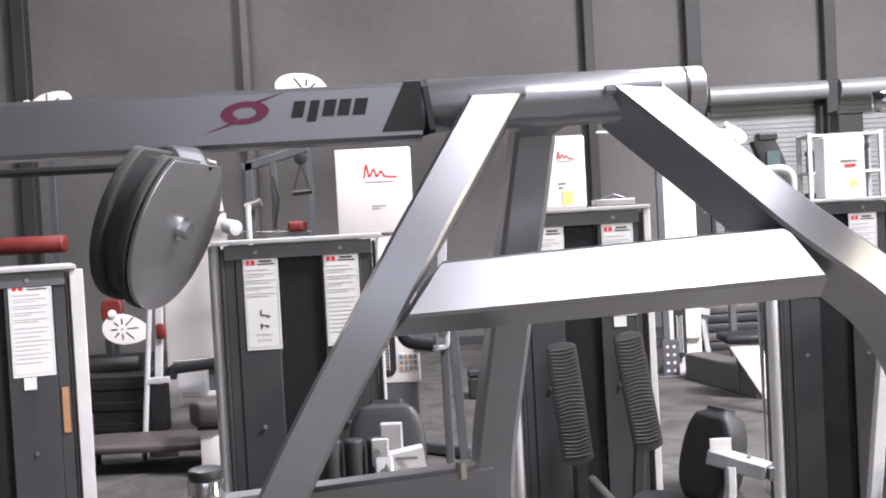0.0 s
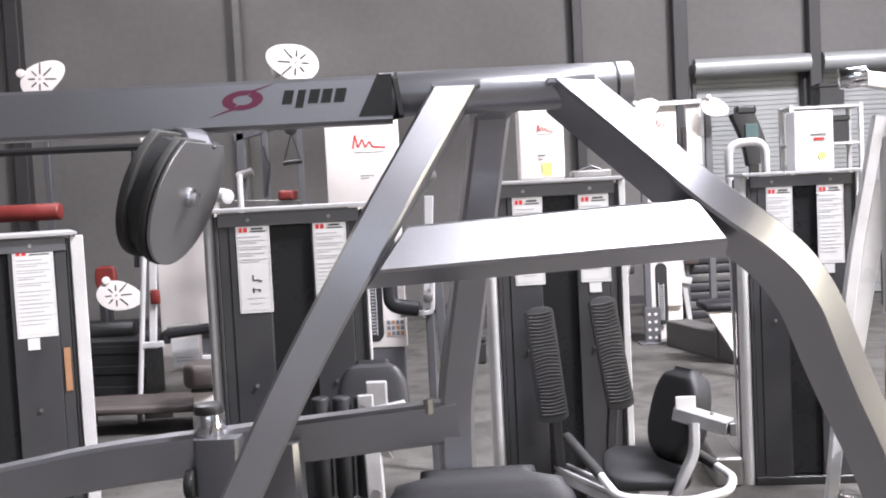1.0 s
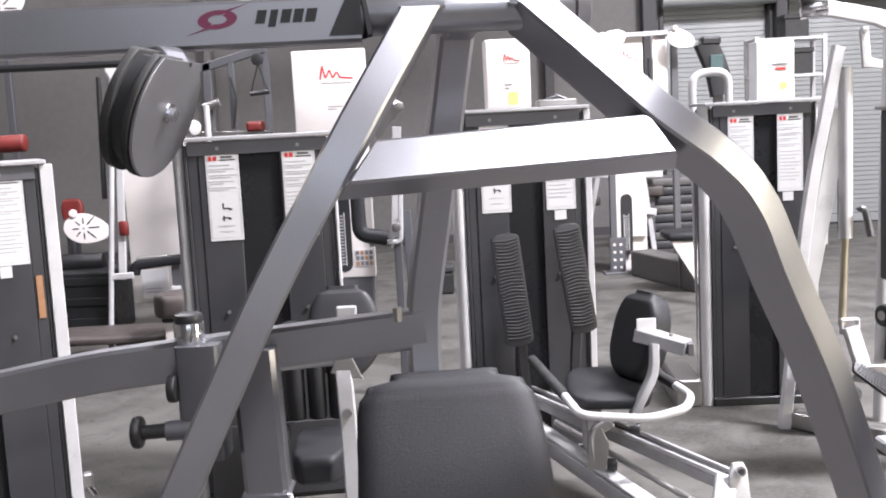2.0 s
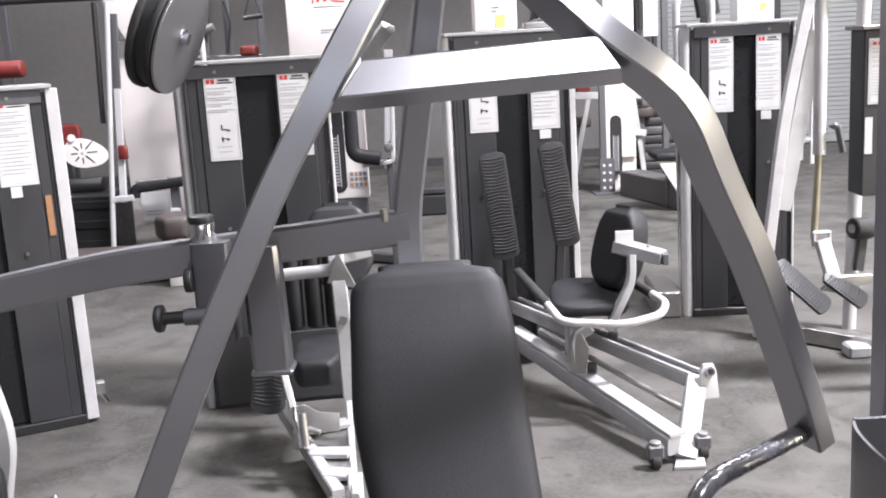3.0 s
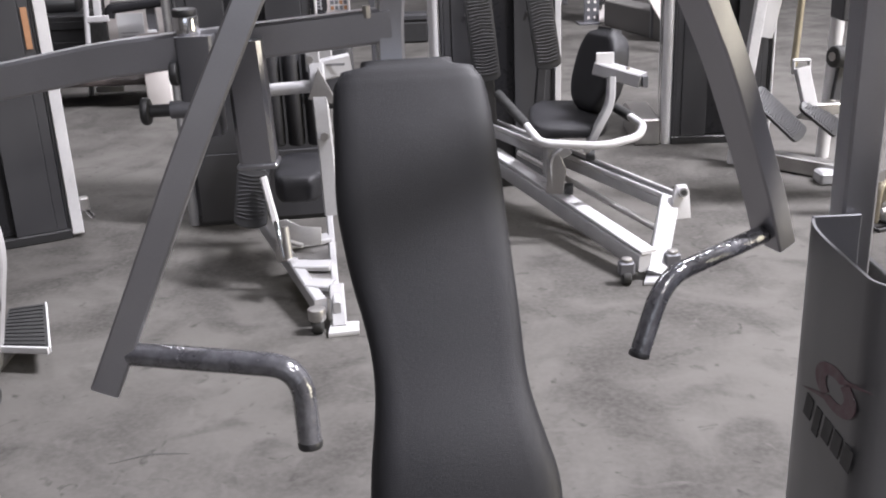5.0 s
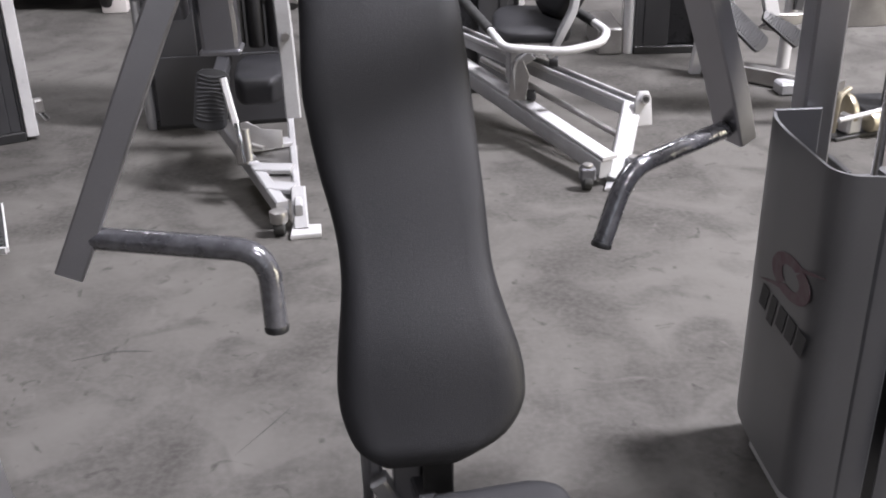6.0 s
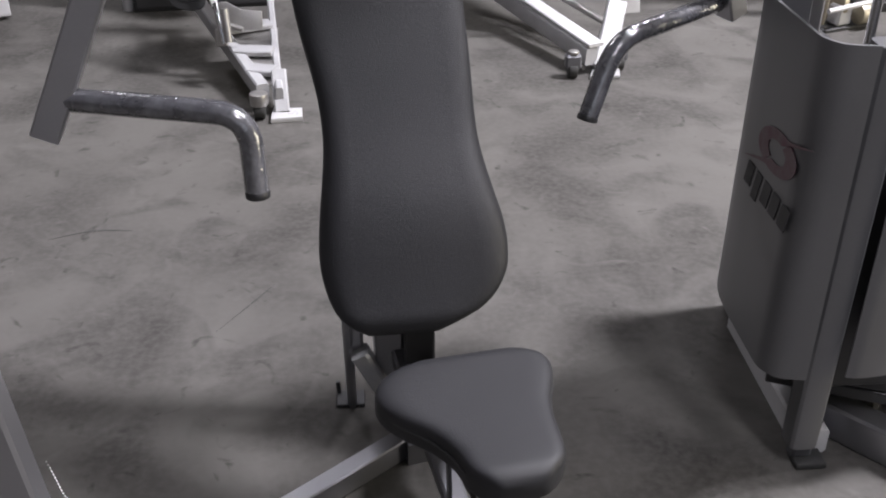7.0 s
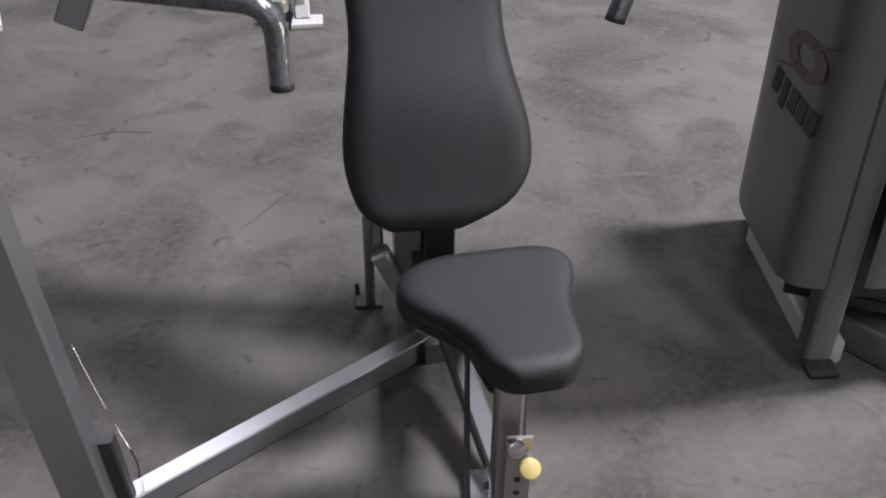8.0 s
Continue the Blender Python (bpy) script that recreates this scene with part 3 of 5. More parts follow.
part("brace", tube([(-0.09, 1.63, 0.205), (-0.10, 1.64, 0.62)], 0.04, 0.03, (1, 0, 0)), SILVER, press, "", m=MI)
part("cross_block", box((-0.045, 1.60, 0.13), (0.018, 1.68, 0.32), 0.004), SILVER, press, "", m=MI)
part("brace_block", box((0.020, 1.56, 0.19), (0.088, 1.66, 0.36), 0.004), BLACK, press, "", m=MI)
part("foot_pad", box((-0.145, 1.675, 0.0), (-0.075, 1.735, 0.008), 0.003), CHARCOAL, press, "", m=MI)
part("foot_pin", rod((-0.138, 1.727, 0.008), (-0.140, 1.730, 0.038), 0.006, n=8), BLACK, press, "", m=MI)
part("anchor_foot", box((0.092, 1.03, 0.0), (0.150, 1.118, 0.030), 0.002), SILVER, press, "", m=MI)
part("anchor_bolt", rod((0.130, 1.072, 0.030), (0.130, 1.072, 0.036), 0.008, n=8), BLACK, press, "", m=MI)
up = part("front_upright", tube([(-0.606, 1.025, 0.0), (-0.722, 1.025, 1.25)], 0.055, 0.088, (0, 1, 0), r=0.006), SILVER, press, "", m=MI)
part("upright_guard", tube([(-0.553, 1.045, 0.0), (-0.572, 1.045, 0.215)], 0.030, 0.034, (0, 1, 0), r=0.004), BLACK, up, "black rubber guard", m=MI)
for first, last in ((0, 22), (28, 40)):
    chain = bmesh.new()
    for k in range(first, last):
        f = k / 39
        p = Vector((-0.609 + 0.058 * f, 1.10, 0.386 - 0.257 * f - 0.012 * math.sin(math.pi * f)))
        o = bmesh.new()
        bmesh.ops.create_icosphere(o, subdivisions=1, radius=0.0017)
        join(chain, o, Matrix.Translation(p))
    ball = part("ball_chain", chain, STEEL, up, "hanging steel ball chain", m=MI)
    ball["kind"] = "stuff"
part("cord", pipe([(-0.551, 1.10, 0.129), (-0.540, 1.10, 0.085), (-0.548, 1.09, 0.02)], 0.0022, 0.04, n=6), BLACK, up, "thin black cord", m=MI)

# Weight stack tower with its curved shield
stack = part("stack_upright", tube([(0.885, 1.80, 0.17), (0.885, 1.80, 1.95)], 0.07, 0.075, (1, 0, 0), r=0.006), SILVER, press, "", m=MI)
part("stack_upright", tube([(1.25, 1.60, 0.0), (1.25, 1.60, 1.95)], 0.055, 0.10, (1, 0, 0), r=0.006), SILVER, press, "", m=MI)
part("top_beam", tube([(0.86, 1.787, 1.92), (1.25, 1.602, 1.92)], 0.06, 0.09, (0, 0, 1)), SILVER, press, "", m=MI)
SH = [(0.778, 1.745), (0.764, 1.70), (0.757, 1.63), (0.757, 1.50), (0.758, 1.405), (0.785, 1.366), (0.845, 1.356)]
SH_FRONT = [(0.930, 1.360), (0.950, 1.354), (1.00, 1.358), (1.07, 1.372), (1.15, 1.396), (1.24, 1.43)]


def curved_panel(pts):
    """A bent sheet along a plan line, standing from 0.28 to 1.0."""
    curve = rounded([(x, y, 0) for x, y in pts], 0.03, 3)
    inn = []
    for i, p in enumerate(curve):
        d = (curve[min(i + 1, len(curve) - 1)] - curve[max(i - 1, 0)]).normalized()
        inn.append((p.x - d.y * 0.006, p.y + d.x * 0.006))
    return plate([(p.x, p.y) for p in curve] + inn[::-1], 0.72, Matrix.Translation((0.0, 0, 0.28)), bm=bmesh.new())


shield_ob = part("shield", curved_panel(SH), SHIELDM, press, "curved grey weight stack shield", m=MI)
part("front_shield", curved_panel(SH_FRONT), SHIELDM, press, "curved grey weight stack shield", m=MI)
part("shield_upright", tube([(0.897, 1.425, 0.055), (0.895, 1.415, 0.985)], 0.066, 0.064, (1, 0, 0), r=0.016), SHIELDM, press, "grey round-cornered upright", m=MI)
part("upright_foot", box((0.885, 1.415, 0.0), (0.930, 1.455, 0.054), 0.006), GREY, press, "", m=MI)
# Unseen block added behind the upright to stop lamp light
part("rear_light_block", box((0.992, 1.842, 0.02), (1.48, 1.915, 0.64), 0.004), BLACK, press, "", m=MI)
part("shield_lip", box((0.780, 1.742, 0.28), (0.882, 1.750, 1.004), 0.002), GREY, shield_ob, "", m=MI)
# Unseen filler added inside the stack, so the shield's shadow stays solid
part("stack_light_block", box((0.875, 1.45, 0.18), (1.48, 1.80, 0.74), 0.006), BLACK, press, "", m=MI)
# Unseen rear and side panels with a rail, added to extend the cast shadow
rear = bmesh.new()
plate([(0.93, 2.045), (1.50, 2.040), (1.50, 2.032), (0.93, 2.037)], 0.72, Matrix.Translation((0, 0, 0.01)), bm=rear)
part("base_rail", tube([(0.98, 1.78, 0.03), (0.99, 2.04, 0.03)], 0.05, 0.05, (1, 0, 0)), GREY, press, "", m=MI)
part("side_panel", box((0.976, 1.79, 0.012), (0.990, 2.031, 0.84), 0.002), BLACK, press, "", m=MI)
part("rear_shade_panel", rear, GREY, press, "added grey panel behind the stack for its shadow", m=MI)
SHF = MI @ Matrix.Translation((0.7565, 1.50, 0.735)) @ Matrix.Rotation(radians(-90), 4, "Z") @ Matrix.Rotation(radians(90), 4, "X")
mark(3.1, SHF, shield_ob, DARKMAROON, DARKINK, SHF @ Matrix.Translation((-0.285, -0.105, 0)), 2.5)
for x, y in ((0.945, 1.60), (1.12, 1.525)):
    part("guide_rod", rod((x, y, 0.05), (x, y, 1.9), 0.010, n=12), CHROME, press, "", m=MI)
part("stack_cable", rod((1.03, 1.56, 0.5), (1.03, 1.56, 1.9), 0.004, n=8), BLACK, press, "", m=MI)
for k in range(11):
    b2 = box((-0.16, -0.075, 0), (0.16, 0.075, 0.031), 0.003, seg=1)
    part("weight_plate", b2, BLACK, press, "", m=MI @ pose(1.03, 1.56, 0.12 + k * 0.034, 0, 0, -23))
part("base_tube", tube([(0.938, 1.935, 0.034), (0.938, 1.44, 0.034)], 0.072, 0.066, (1, 0, 0), r=0.006), WHITE, press, "pale base tube", m=MI)
part("tube_cap", box((0.903, 1.936, 0.004), (0.973, 1.942, 0.064), 0.002), CHROME, press, "", m=MI)
part("stack_base", tube([(0.98, 1.56, 0.045), (1.22, 1.28, 0.045)], 0.07, 0.09, (1, 0, 0)), SILVER, press, "", m=MI)
part("stack_foot", box((0.885, 1.385, 0.0), (0.955, 1.44, 0.016), 0.003), RUBBER, press, "", m=MI)


# ---------------------------------------------------------------- selector towers
def sheet(name, parent, lo, hi, y, kind="guide"):
    """A printed sheet on a tower's front: border, heading, lines and two small figures."""
    (x0, z0), (x1, z1) = lo, hi
    sh = part(name, box((x0, y - 0.003, z0), (x1, y, z1), 0), PAPER, parent, "white printed instruction sheet")
    w, h = x1 - x0, z1 - z0

    def bars(rows, ink, nm):
        b = bmesh.new()
        for u0, v0, u1, v1 in rows:
            box((x0 + u0 * w, y - 0.0042, z0 + v0 * h), (x0 + u1 * w, y - 0.0031, z0 + v1 * h), 0, b)
        part(nm, b, ink, sh)

    if kind == "tag":
        bars([(0.1, 0.55, 0.45, 0.9), (0.5, 0.75, 0.9, 0.8), (0.5, 0.6, 0.9, 0.65)], REDINK, "print")
        bars([(0.1, 0.2, 0.9, 0.25), (0.1, 0.35, 0.7, 0.4)], INK, "print")
        return sh
    bars([(0.09, 0.898, 0.19, 0.948), (0.225, 0.898, 0.34, 0.948)], REDINK, "print")
    bars([(0.46, 0.925, 0.82, 0.945), (0.42, 0.898, 0.90, 0.912)], DARKINK, "print")
    lines = [(0.08, 0.84 - 0.0001, 0.72, 0.852)]
    for k, v in enumerate((0.80, 0.775, 0.73, 0.705, 0.66, 0.635, 0.59, 0.565)):
        lines.append((0.08, v, (0.86, 0.6, 0.9, 0.75, 0.82, 0.5, 0.88, 0.66)[k], v + 0.0095))
    edge = 0.006
    frame_bars = [(0.04, 0.03, 0.96, 0.03 + edge / 2), (0.04, 0.965, 0.96, 0.965 + edge / 2), (0.04, 0.03, 0.04 + edge * 1.4, 0.968), (0.96 - edge * 1.4, 0.03, 0.96, 0.968)]
    if kind == "guide":
        lines += [(0.25, 0.16, 0.75, 0.166), (0.3, 0.10, 0.7, 0.108)]
        bars([(0.42, 0.36, 0.46, 0.42), (0.44, 0.355, 0.62, 0.37), (0.6, 0.34, 0.7, 0.36)], DARKINK, "figure")
        bars([(0.42, 0.22, 0.46, 0.28), (0.40, 0.25, 0.62, 0.262), (0.58, 0.235, 0.66, 0.255)], DARKINK, "figure")
    else:
        for k in range(9):
            lines.append((0.08, 0.50 - k * 0.045, (0.9, 0.84, 0.7)[k % 3], 0.5095 - k * 0.045))
    bars(lines + frame_bars, FAINT, "print")
    return sh


def selector_tower(at, turn, height, left_post=True, signs=((-0.255, "guide"), (0.105, "text")), label="charcoal weight stack tower with white instruction sheets", w=0.36, sheet_w=0.165, sheet_z=(0.525, 0.075), strip=0.015):
    t = thing("weight_stack_tower", label, "weight stack", at, turn, "selector towers")
    d, k = 0.42, w / 0.36
    for s in (-1, 1):
        a, b = sorted((s * 0.30 * k, s * 0.105 * k))
        part("column", box((a, 0, 0.05), (b, 0.05, height - 0.035), 0.004), CHARCOAL, t)
        part("side_panel", box((s * w - 0.008, 0.0, 0.05), (s * w + 0.008, d, height - 0.035), 0.003), CHARCOAL, t)
        a, b = sorted((s * (w - 0.009), s * 0.30 * k))
        part("corner_trim", box((a, 0.004, 0.05), (b, 0.03, height - 0.035), 0.003), CHARCOAL, t)
    part("back_panel", box((-w + 0.01, d - 0.012, 0.05), (w - 0.01, d, height - 0.035), 0.002), BLACK, t)
    part("header", box((-w + 0.009, -0.006, height - 0.085), (w - 0.009, 0.02, height - 0.022), 0.003), GREY, t)
    part("top_plate", box((-w - 0.04, -0.03, height - 0.018), (w + 0.04, d + 0.02, height), 0.003), FRAMEW, t, "pale metal top plate")
    part("base", box((-w - 0.01, -0.01, 0), (w + 0.01, d + 0.02, 0.05), 0.006), BLACK, t)
    part("edge_strip", box((w + 0.009, -0.012, 0.02), (w + 0.009 + strip, 0.05, height - 0.02), 0.004), WHITE, t, "white edge strip")
    if left_post:
        part("post", rod((-w - 0.035, 0.04, 0.0), (-w - 0.035, 0.04, height - 0.02), 0.036, n=20), WHITE, t, "round white post")
    for x in (-0.05, 0.05):
        part("guide_rod", rod((x * k, 0.2, 0.05), (x * k, 0.2, height - 0.1), 0.011, n=10), CHROME, t)
    for n in range(14):
        part("weight_plate", box((-0.095 * k, 0.13, 0.11 + n * 0.036), (0.095 * k, 0.27, 0.142 + n * 0.036), 0.003, seg=1), BLACK, t)
    part("smoked_panel", box((-0.103 * k, 0.022, 0.06), (0.103 * k, 0.027, height - 0.09), 0), SMOKED, t, "dark smoked acrylic panel")
    part("selector_cable", rod((0, 0.2, 0.62), (0, 0.2, height - 0.1), 0.005, n=8), BLACK, t)
    for x in (-0.2, 0.2):
        for z in (height - 0.055, height * 0.53):
            part("bolt", rod((x * k, -0.010, z), (x * k, 0.002, z), 0.009, n=8), STEEL, t)
    for x0, kind in signs:
        sheet("instruction_sheet", t, (x0, height - sheet_z[0]), (x0 + sheet_w, height - sheet_z[1]), 0.0, kind)
    return t


H0 = 1.755
tow0 = selector_tower((-2.178, 4.588, 0), 25, 1.69, False, ((-0.275, "guide"), (0.125, "text")), "charcoal weight stack tower with a white edge strip", 0.36, 0.17, (0.465, 0.055), 0.058)
part("flag_tag", box((0.165, -0.004, 1.17), (0.215, 0.0, 1.222), 0), PAPER, tow0, "small flag sticker")
part("warning_label", box((0.312, -0.002, 0.97), (0.340, 0.003, 1.166), 0), ORANGE, tow0, "orange warning label")
part("caster", rod((0.45, 0.02, 0.14), (0.48, -0.03, 0.10), 0.012), CHROME, tow0)
part("caster_block", box((0.43, -0.005, 0.13), (0.475, 0.05, 0.20), 0.008), STEEL, tow0)
tow1 = selector_tower((-0.871, 4.871, 0), 6, H0 - 0.001, False, ((-0.242, "guide"), (0.109, "text")), w=0.332, sheet_w=0.152, sheet_z=(0.484, 0.069))
part("post", rod((-0.368, 0.04, 0.0), (-0.368, 0.04, H0 - 0.02), 0.028, n=24), FRAMEW, tow1, "round white post")
part("kick_panel", box((-0.325, -0.016, 0.02), (0.325, -0.004, 0.38), 0.004), CHARCOAL, tow1)
tow2 = selector_tower((0.40, 5.30, 0), 3, H0 + 0.065, True, ((-0.223, "guide"), (0.108, "text")), "charcoal weight stack tower behind ridged foot plates", 0.30, 0.15, strip=0.034)
part("flag_tag", box((0.148, -0.004, 1.243), (0.208, 0.0, 1.291), 0), PAPER, tow2, "small flag sticker")
tow4 = selector_tower((1.84, 6.02, 0), -3, H0 + 0.045, True, ((-0.194, "guide"), (0.086, "text")), "charcoal weight stack tower beside the white stepper", 0.29, 0.145, (0.53, 0.075))
part("base_block", box((-0.53, -0.02, 0.0), (-0.372, 0.50, 0.17), 0.012), STEEL, tow4, "scuffed pale base block")
part("flag_tag", box((0.115, -0.004, 1.215), (0.175, 0.0, 1.266), 0), PAPER, tow4, "small flag sticker")


# ---------------------------------------------------------------- ridged foot plates
def foot_plate(parent, m, w=0.14, h=0.52):
    """A black paddle with rounded ends and raised ribs."""
    out = []
    for k in range(9):
        a = radians(180 - k * 22.5)
        out.append((w / 2 * math.cos(a), h / 2 - w * 0.22 + w * 0.22 * math.sin(a)))
    for k in range(9):
        a = radians(-k * 22.5)
        out.append((w / 2 * math.cos(a), -h / 2 + w * 0.22 + w * 0.22 * math.sin(a)))
    p = part("foot_plate", plate(out, 0.022, m, 0.003), BLACK, parent, "black ridged foot plate")
    ribs = bmesh.new()
    k = 0
    y = h / 2 - 0.035
    while y > -h / 2 + 0.03:
        bow = 0.006 * math.cos(math.pi * (y / h) * 3)
        tube([(-w * 0.40, y - bow, 0.024), (0, y + bow, 0.024), (w * 0.40, y - bow, 0.024)], 0.0085, 0.007, (0, 1, 0), 0.03, ribs, 0.002)
        y -= 0.0168
    bmesh.ops.transform(ribs, matrix=m, verts=ribs.verts)
    part("rib", ribs, RIBM, p, "raised ribs")["kind"] = "stuff"
    return p


# ---------------------------------------------------------------- sliding leg press, beside the middle tower
lp = thing("leg_press_machine", "white framed sliding leg press with black seat and foot plates", "exercise machine", (0.75, 4.5, 0))
LI = Matrix.Translation((-0.75, -4.5, 0))


def lpart(name, bm, material, parent=lp, label=""):
    return part(name, bm, material, parent, label, m=LI)


foot_plate(lp, LI @ aim((0.298, 5.10, 0.925), (0.12, -1, 0.10), spin=5), 0.142, 0.565)
foot_plate(lp, LI @ aim((0.612, 5.10, 0.967), (0.12, -1, 0.10), spin=7), 0.135, 0.55)
lpart("plate_carrier", tube([(0.33, 5.16, 0.9), (0.36, 5.22, 0.30)], 0.05, 0.05, (1, 0, 0)), CHARCOAL)
lpart("plate_carrier", tube([(0.64, 5.16, 0.95), (0.60, 5.22, 0.30)], 0.05, 0.05, (1, 0, 0)), CHARCOAL)
# Lower rail: an open channel, its flange painted paler for the highlight on top
lower = lpart("lower_rail", tube([(0.335, 5.10, 0.215), (0.905, 3.83, 0.080)], 0.060, 0.080, (1, 0.45, 0), r=0.012), FRAMEW)
lpart("rail_flange", tube([(0.352, 5.10, 0.265), (0.922, 3.83, 0.130)], 0.075, 0.016, (1, 0.45, 0), r=0.004), WHITE, lower, "pale top flange")
lpart("upper_rail", tube([(0.36, 5.22, 0.352), (1.085, 4.13, 0.245)], 0.075, 0.055, (1, 0.6, 0), r=0.006), FRAMEW)
for u, v in ((-0.030, -0.014), (0.030, 0.014)):
    lpart("rail_lip", tube([(0.36 + u, 5.22 + v, 0.388), (1.085 + u, 4.13 + v, 0.281)], 0.012, 0.022, (1, 0.6, 0), r=0.003), WHITE, lp, "white rail lip")
lpart("rail_slot", tube([(0.36, 5.22, 0.382), (1.085, 4.13, 0.275)], 0.044, 0.006, (1, 0.6, 0), r=0.001), BLACK, lp, "dark rail groove")
lpart("rail_screw", rod((0.985, 4.285, 0.23), (0.987, 4.245, 0.228), 0.008, n=8), BLACK)
lpart("slide_bar", rod((0.47, 4.90, 0.30), (1.005, 4.0, 0.165), 0.015), STEEL)
lpart("end_leg", tube([(1.075, 4.12, 0.27), (1.035, 4.02, 0.20), (0.955, 3.84, 0.02)], 0.085, 0.045, (1, 0.2, 0), 0.05), FRAMEW)
end = lpart("end_plate", plate([(-0.044, -0.078), (0.044, -0.078), (0.036, 0.045), (0.022, 0.076), (-0.022, 0.076), (-0.036, 0.045)], 0.02, aim((1.112, 4.085, 0.268), (0.15, -1, 0.1)), 0.003), WHITE, lp, "white end plate")
lpart("end_hub", rod((1.116, 4.066, 0.315), (1.118, 4.050, 0.317), 0.021), CHROME, end)
lpart("hub_hole", rod((1.118, 4.051, 0.317), (1.1185, 4.047, 0.3175), 0.013), BLACK, end)
lpart("end_foot", plate([(-0.075, -0.05), (0.055, -0.05), (0.075, 0.06), (-0.04, 0.06)], 0.018, Matrix.Translation((0.965, 3.815, 0)), 0.004), FRAMEW)
for x, y in ((0.82, 3.80), (1.035, 3.875)):
    w = lpart("caster_wheel", rod((x - 0.020, y, 0.036), (x + 0.020, y, 0.036), 0.036, n=20, bevel=0.006), RUBBER)
    lpart("caster_fork", box((x - 0.034, y - 0.026, 0.045), (x + 0.034, y + 0.026, 0.105), 0.008), GREY, w)
    lpart("fork_cap", rod((x, y, 0.105), (x, y, 0.118), 0.024, n=16, bevel=0.003), STEEL, w)
lpart("slide_block", box((0.565, 4.50, 0.26), (0.635, 4.66, 0.47), 0.008), FRAMEW)
lpart("slide_block", tube([(0.60, 4.42, 0.25), (0.585, 4.42, 0.40), (0.66, 4.40, 0.45)], 0.05, 0.05, (0, 1, 0), 0.04), FRAMEW)
lpart("bracket_plate", plate([(-0.05, -0.10), (0.03, -0.10), (0.05, 0.02), (0.02, 0.09), (-0.03, 0.09)], 0.012, aim((0.60, 4.40, 0.33), (-0.4, -1, 0)), 0.002), STEEL)
lpart("roller", rod((0.735, 4.37, 0.418), (0.775, 4.36, 0.418), 0.026, bevel=0.004), BLACK)
lpart("roller", rod((0.645, 4.45, 0.236), (0.685, 4.44, 0.236), 0.027, bevel=0.004), BLACK)
SM = Matrix.Translation((0.655, 4.38, 0.522)) @ pose(0, 0, 0, 5, 0, -8)
lpart("seat", cushion([(-0.15, 0.15), (-0.18, 0.18), (-0.19, 0.185), (-0.19, 0.18), (-0.15, 0.15)], 0.44, 0.065, lambda f: 0.006, SM), VINYL, lp, "black vinyl seat")
BM = Matrix.Translation((0.79, 4.60, 0.575)) @ pose(0, 0, 0, 74, 0, -64)
lpart("backrest", cushion([(-0.09, 0.09), (-0.145, 0.145), (-0.155, 0.155), (-0.14, 0.14), (-0.085, 0.085)], 0.40, 0.10, lambda f: 0.014, BM), VINYL, lp, "black vinyl backrest")
lpart("back_post", tube([(0.735, 4.38, 0.44), (0.790, 4.36, 0.56), (0.845, 4.37, 0.66), (0.850, 4.39, 0.78)], 0.062, 0.035, (0, 1, 0), 0.08), FRAMEW)
arm = lpart("back_arm", tube([(0.795, 4.47, 0.812), (0.985, 4.35, 0.766)], 0.060, 0.085, (0, 0, 1)), FRAMEW)
lpart("arm_end", box((0.978, 4.312, 0.738), (1.004, 4.382, 0.790), 0.003), GREY, arm, "grey square tube end")
lpart("arm_bolt", rod((0.925, 4.385, 0.808), (0.925, 4.385, 0.822), 0.010, n=8), STEEL, arm)
lpart("back_label", box((0.785, 4.425, 0.805), (0.868, 4.432, 0.885), 0.002), PAPER, lp, "small white label plate")
handle = lpart("handle", pipe([(0.475, 4.52, 0.535), (0.515, 4.32, 0.500), (0.80, 4.27, 0.487), (0.965, 4.31, 0.512), (1.005, 4.38, 0.545), (0.965, 4.50, 0.562)], 0.019, 0.06), WHITE, lp, "bent white handle bar")
lpart("hand_grip", pipe([(0.375, 4.98, 0.595), (0.475, 4.52, 0.535)], 0.024, 0.01), RUBBER, handle, "black rubber grip")
lpart("hand_grip", pipe([(0.86, 4.80, 0.60), (0.965, 4.50, 0.562)], 0.024, 0.01), RUBBER, handle, "black rubber grip")

# ---------------------------------------------------------------- second press, beside the left tower
lq = thing("leg_press_machine", "white framed leg press with black seat behind the chest press", "exercise machine", (-0.6, 4.2, 0))
QI = Matrix.Translation((0.6, -4.2, 0))


def qpart(name, bm, material, parent=lq, label=""):
    return part(name, bm, material, parent, label, m=QI)


foot_plate(lq, QI @ aim((-0.772, 4.0, 0.398), (0.05, -1, 0.40), spin=-7), 0.142, 0.262)
qpart("plate_carrier", tube([(-0.77, 4.07, 0.40), (-0.77, 4.45, 0.46)], 0.06, 0.06, (0, 0, 1)), CHARCOAL)
qpart("plate_hinge", tube([(-0.71, 3.97, 0.50), (-0.69, 3.93, 0.42), (-0.665, 3.90, 0.31)], 0.030, 0.022, (1, 0, 0), 0.03), WHITE)
# Ladder base of two rails with wide flat rungs
qpart("lower_rail", tube([(-0.87, 4.52, 0.20), (-0.458, 3.51, 0.085)], 0.050, 0.070, (1, 0.4, 0)), FRAMEW)
qpart("lower_rail", tube([(-0.50, 4.52, 0.20), (-0.392, 3.49, 0.085)], 0.030, 0.050, (1, 0.1, 0)), FRAMEW)
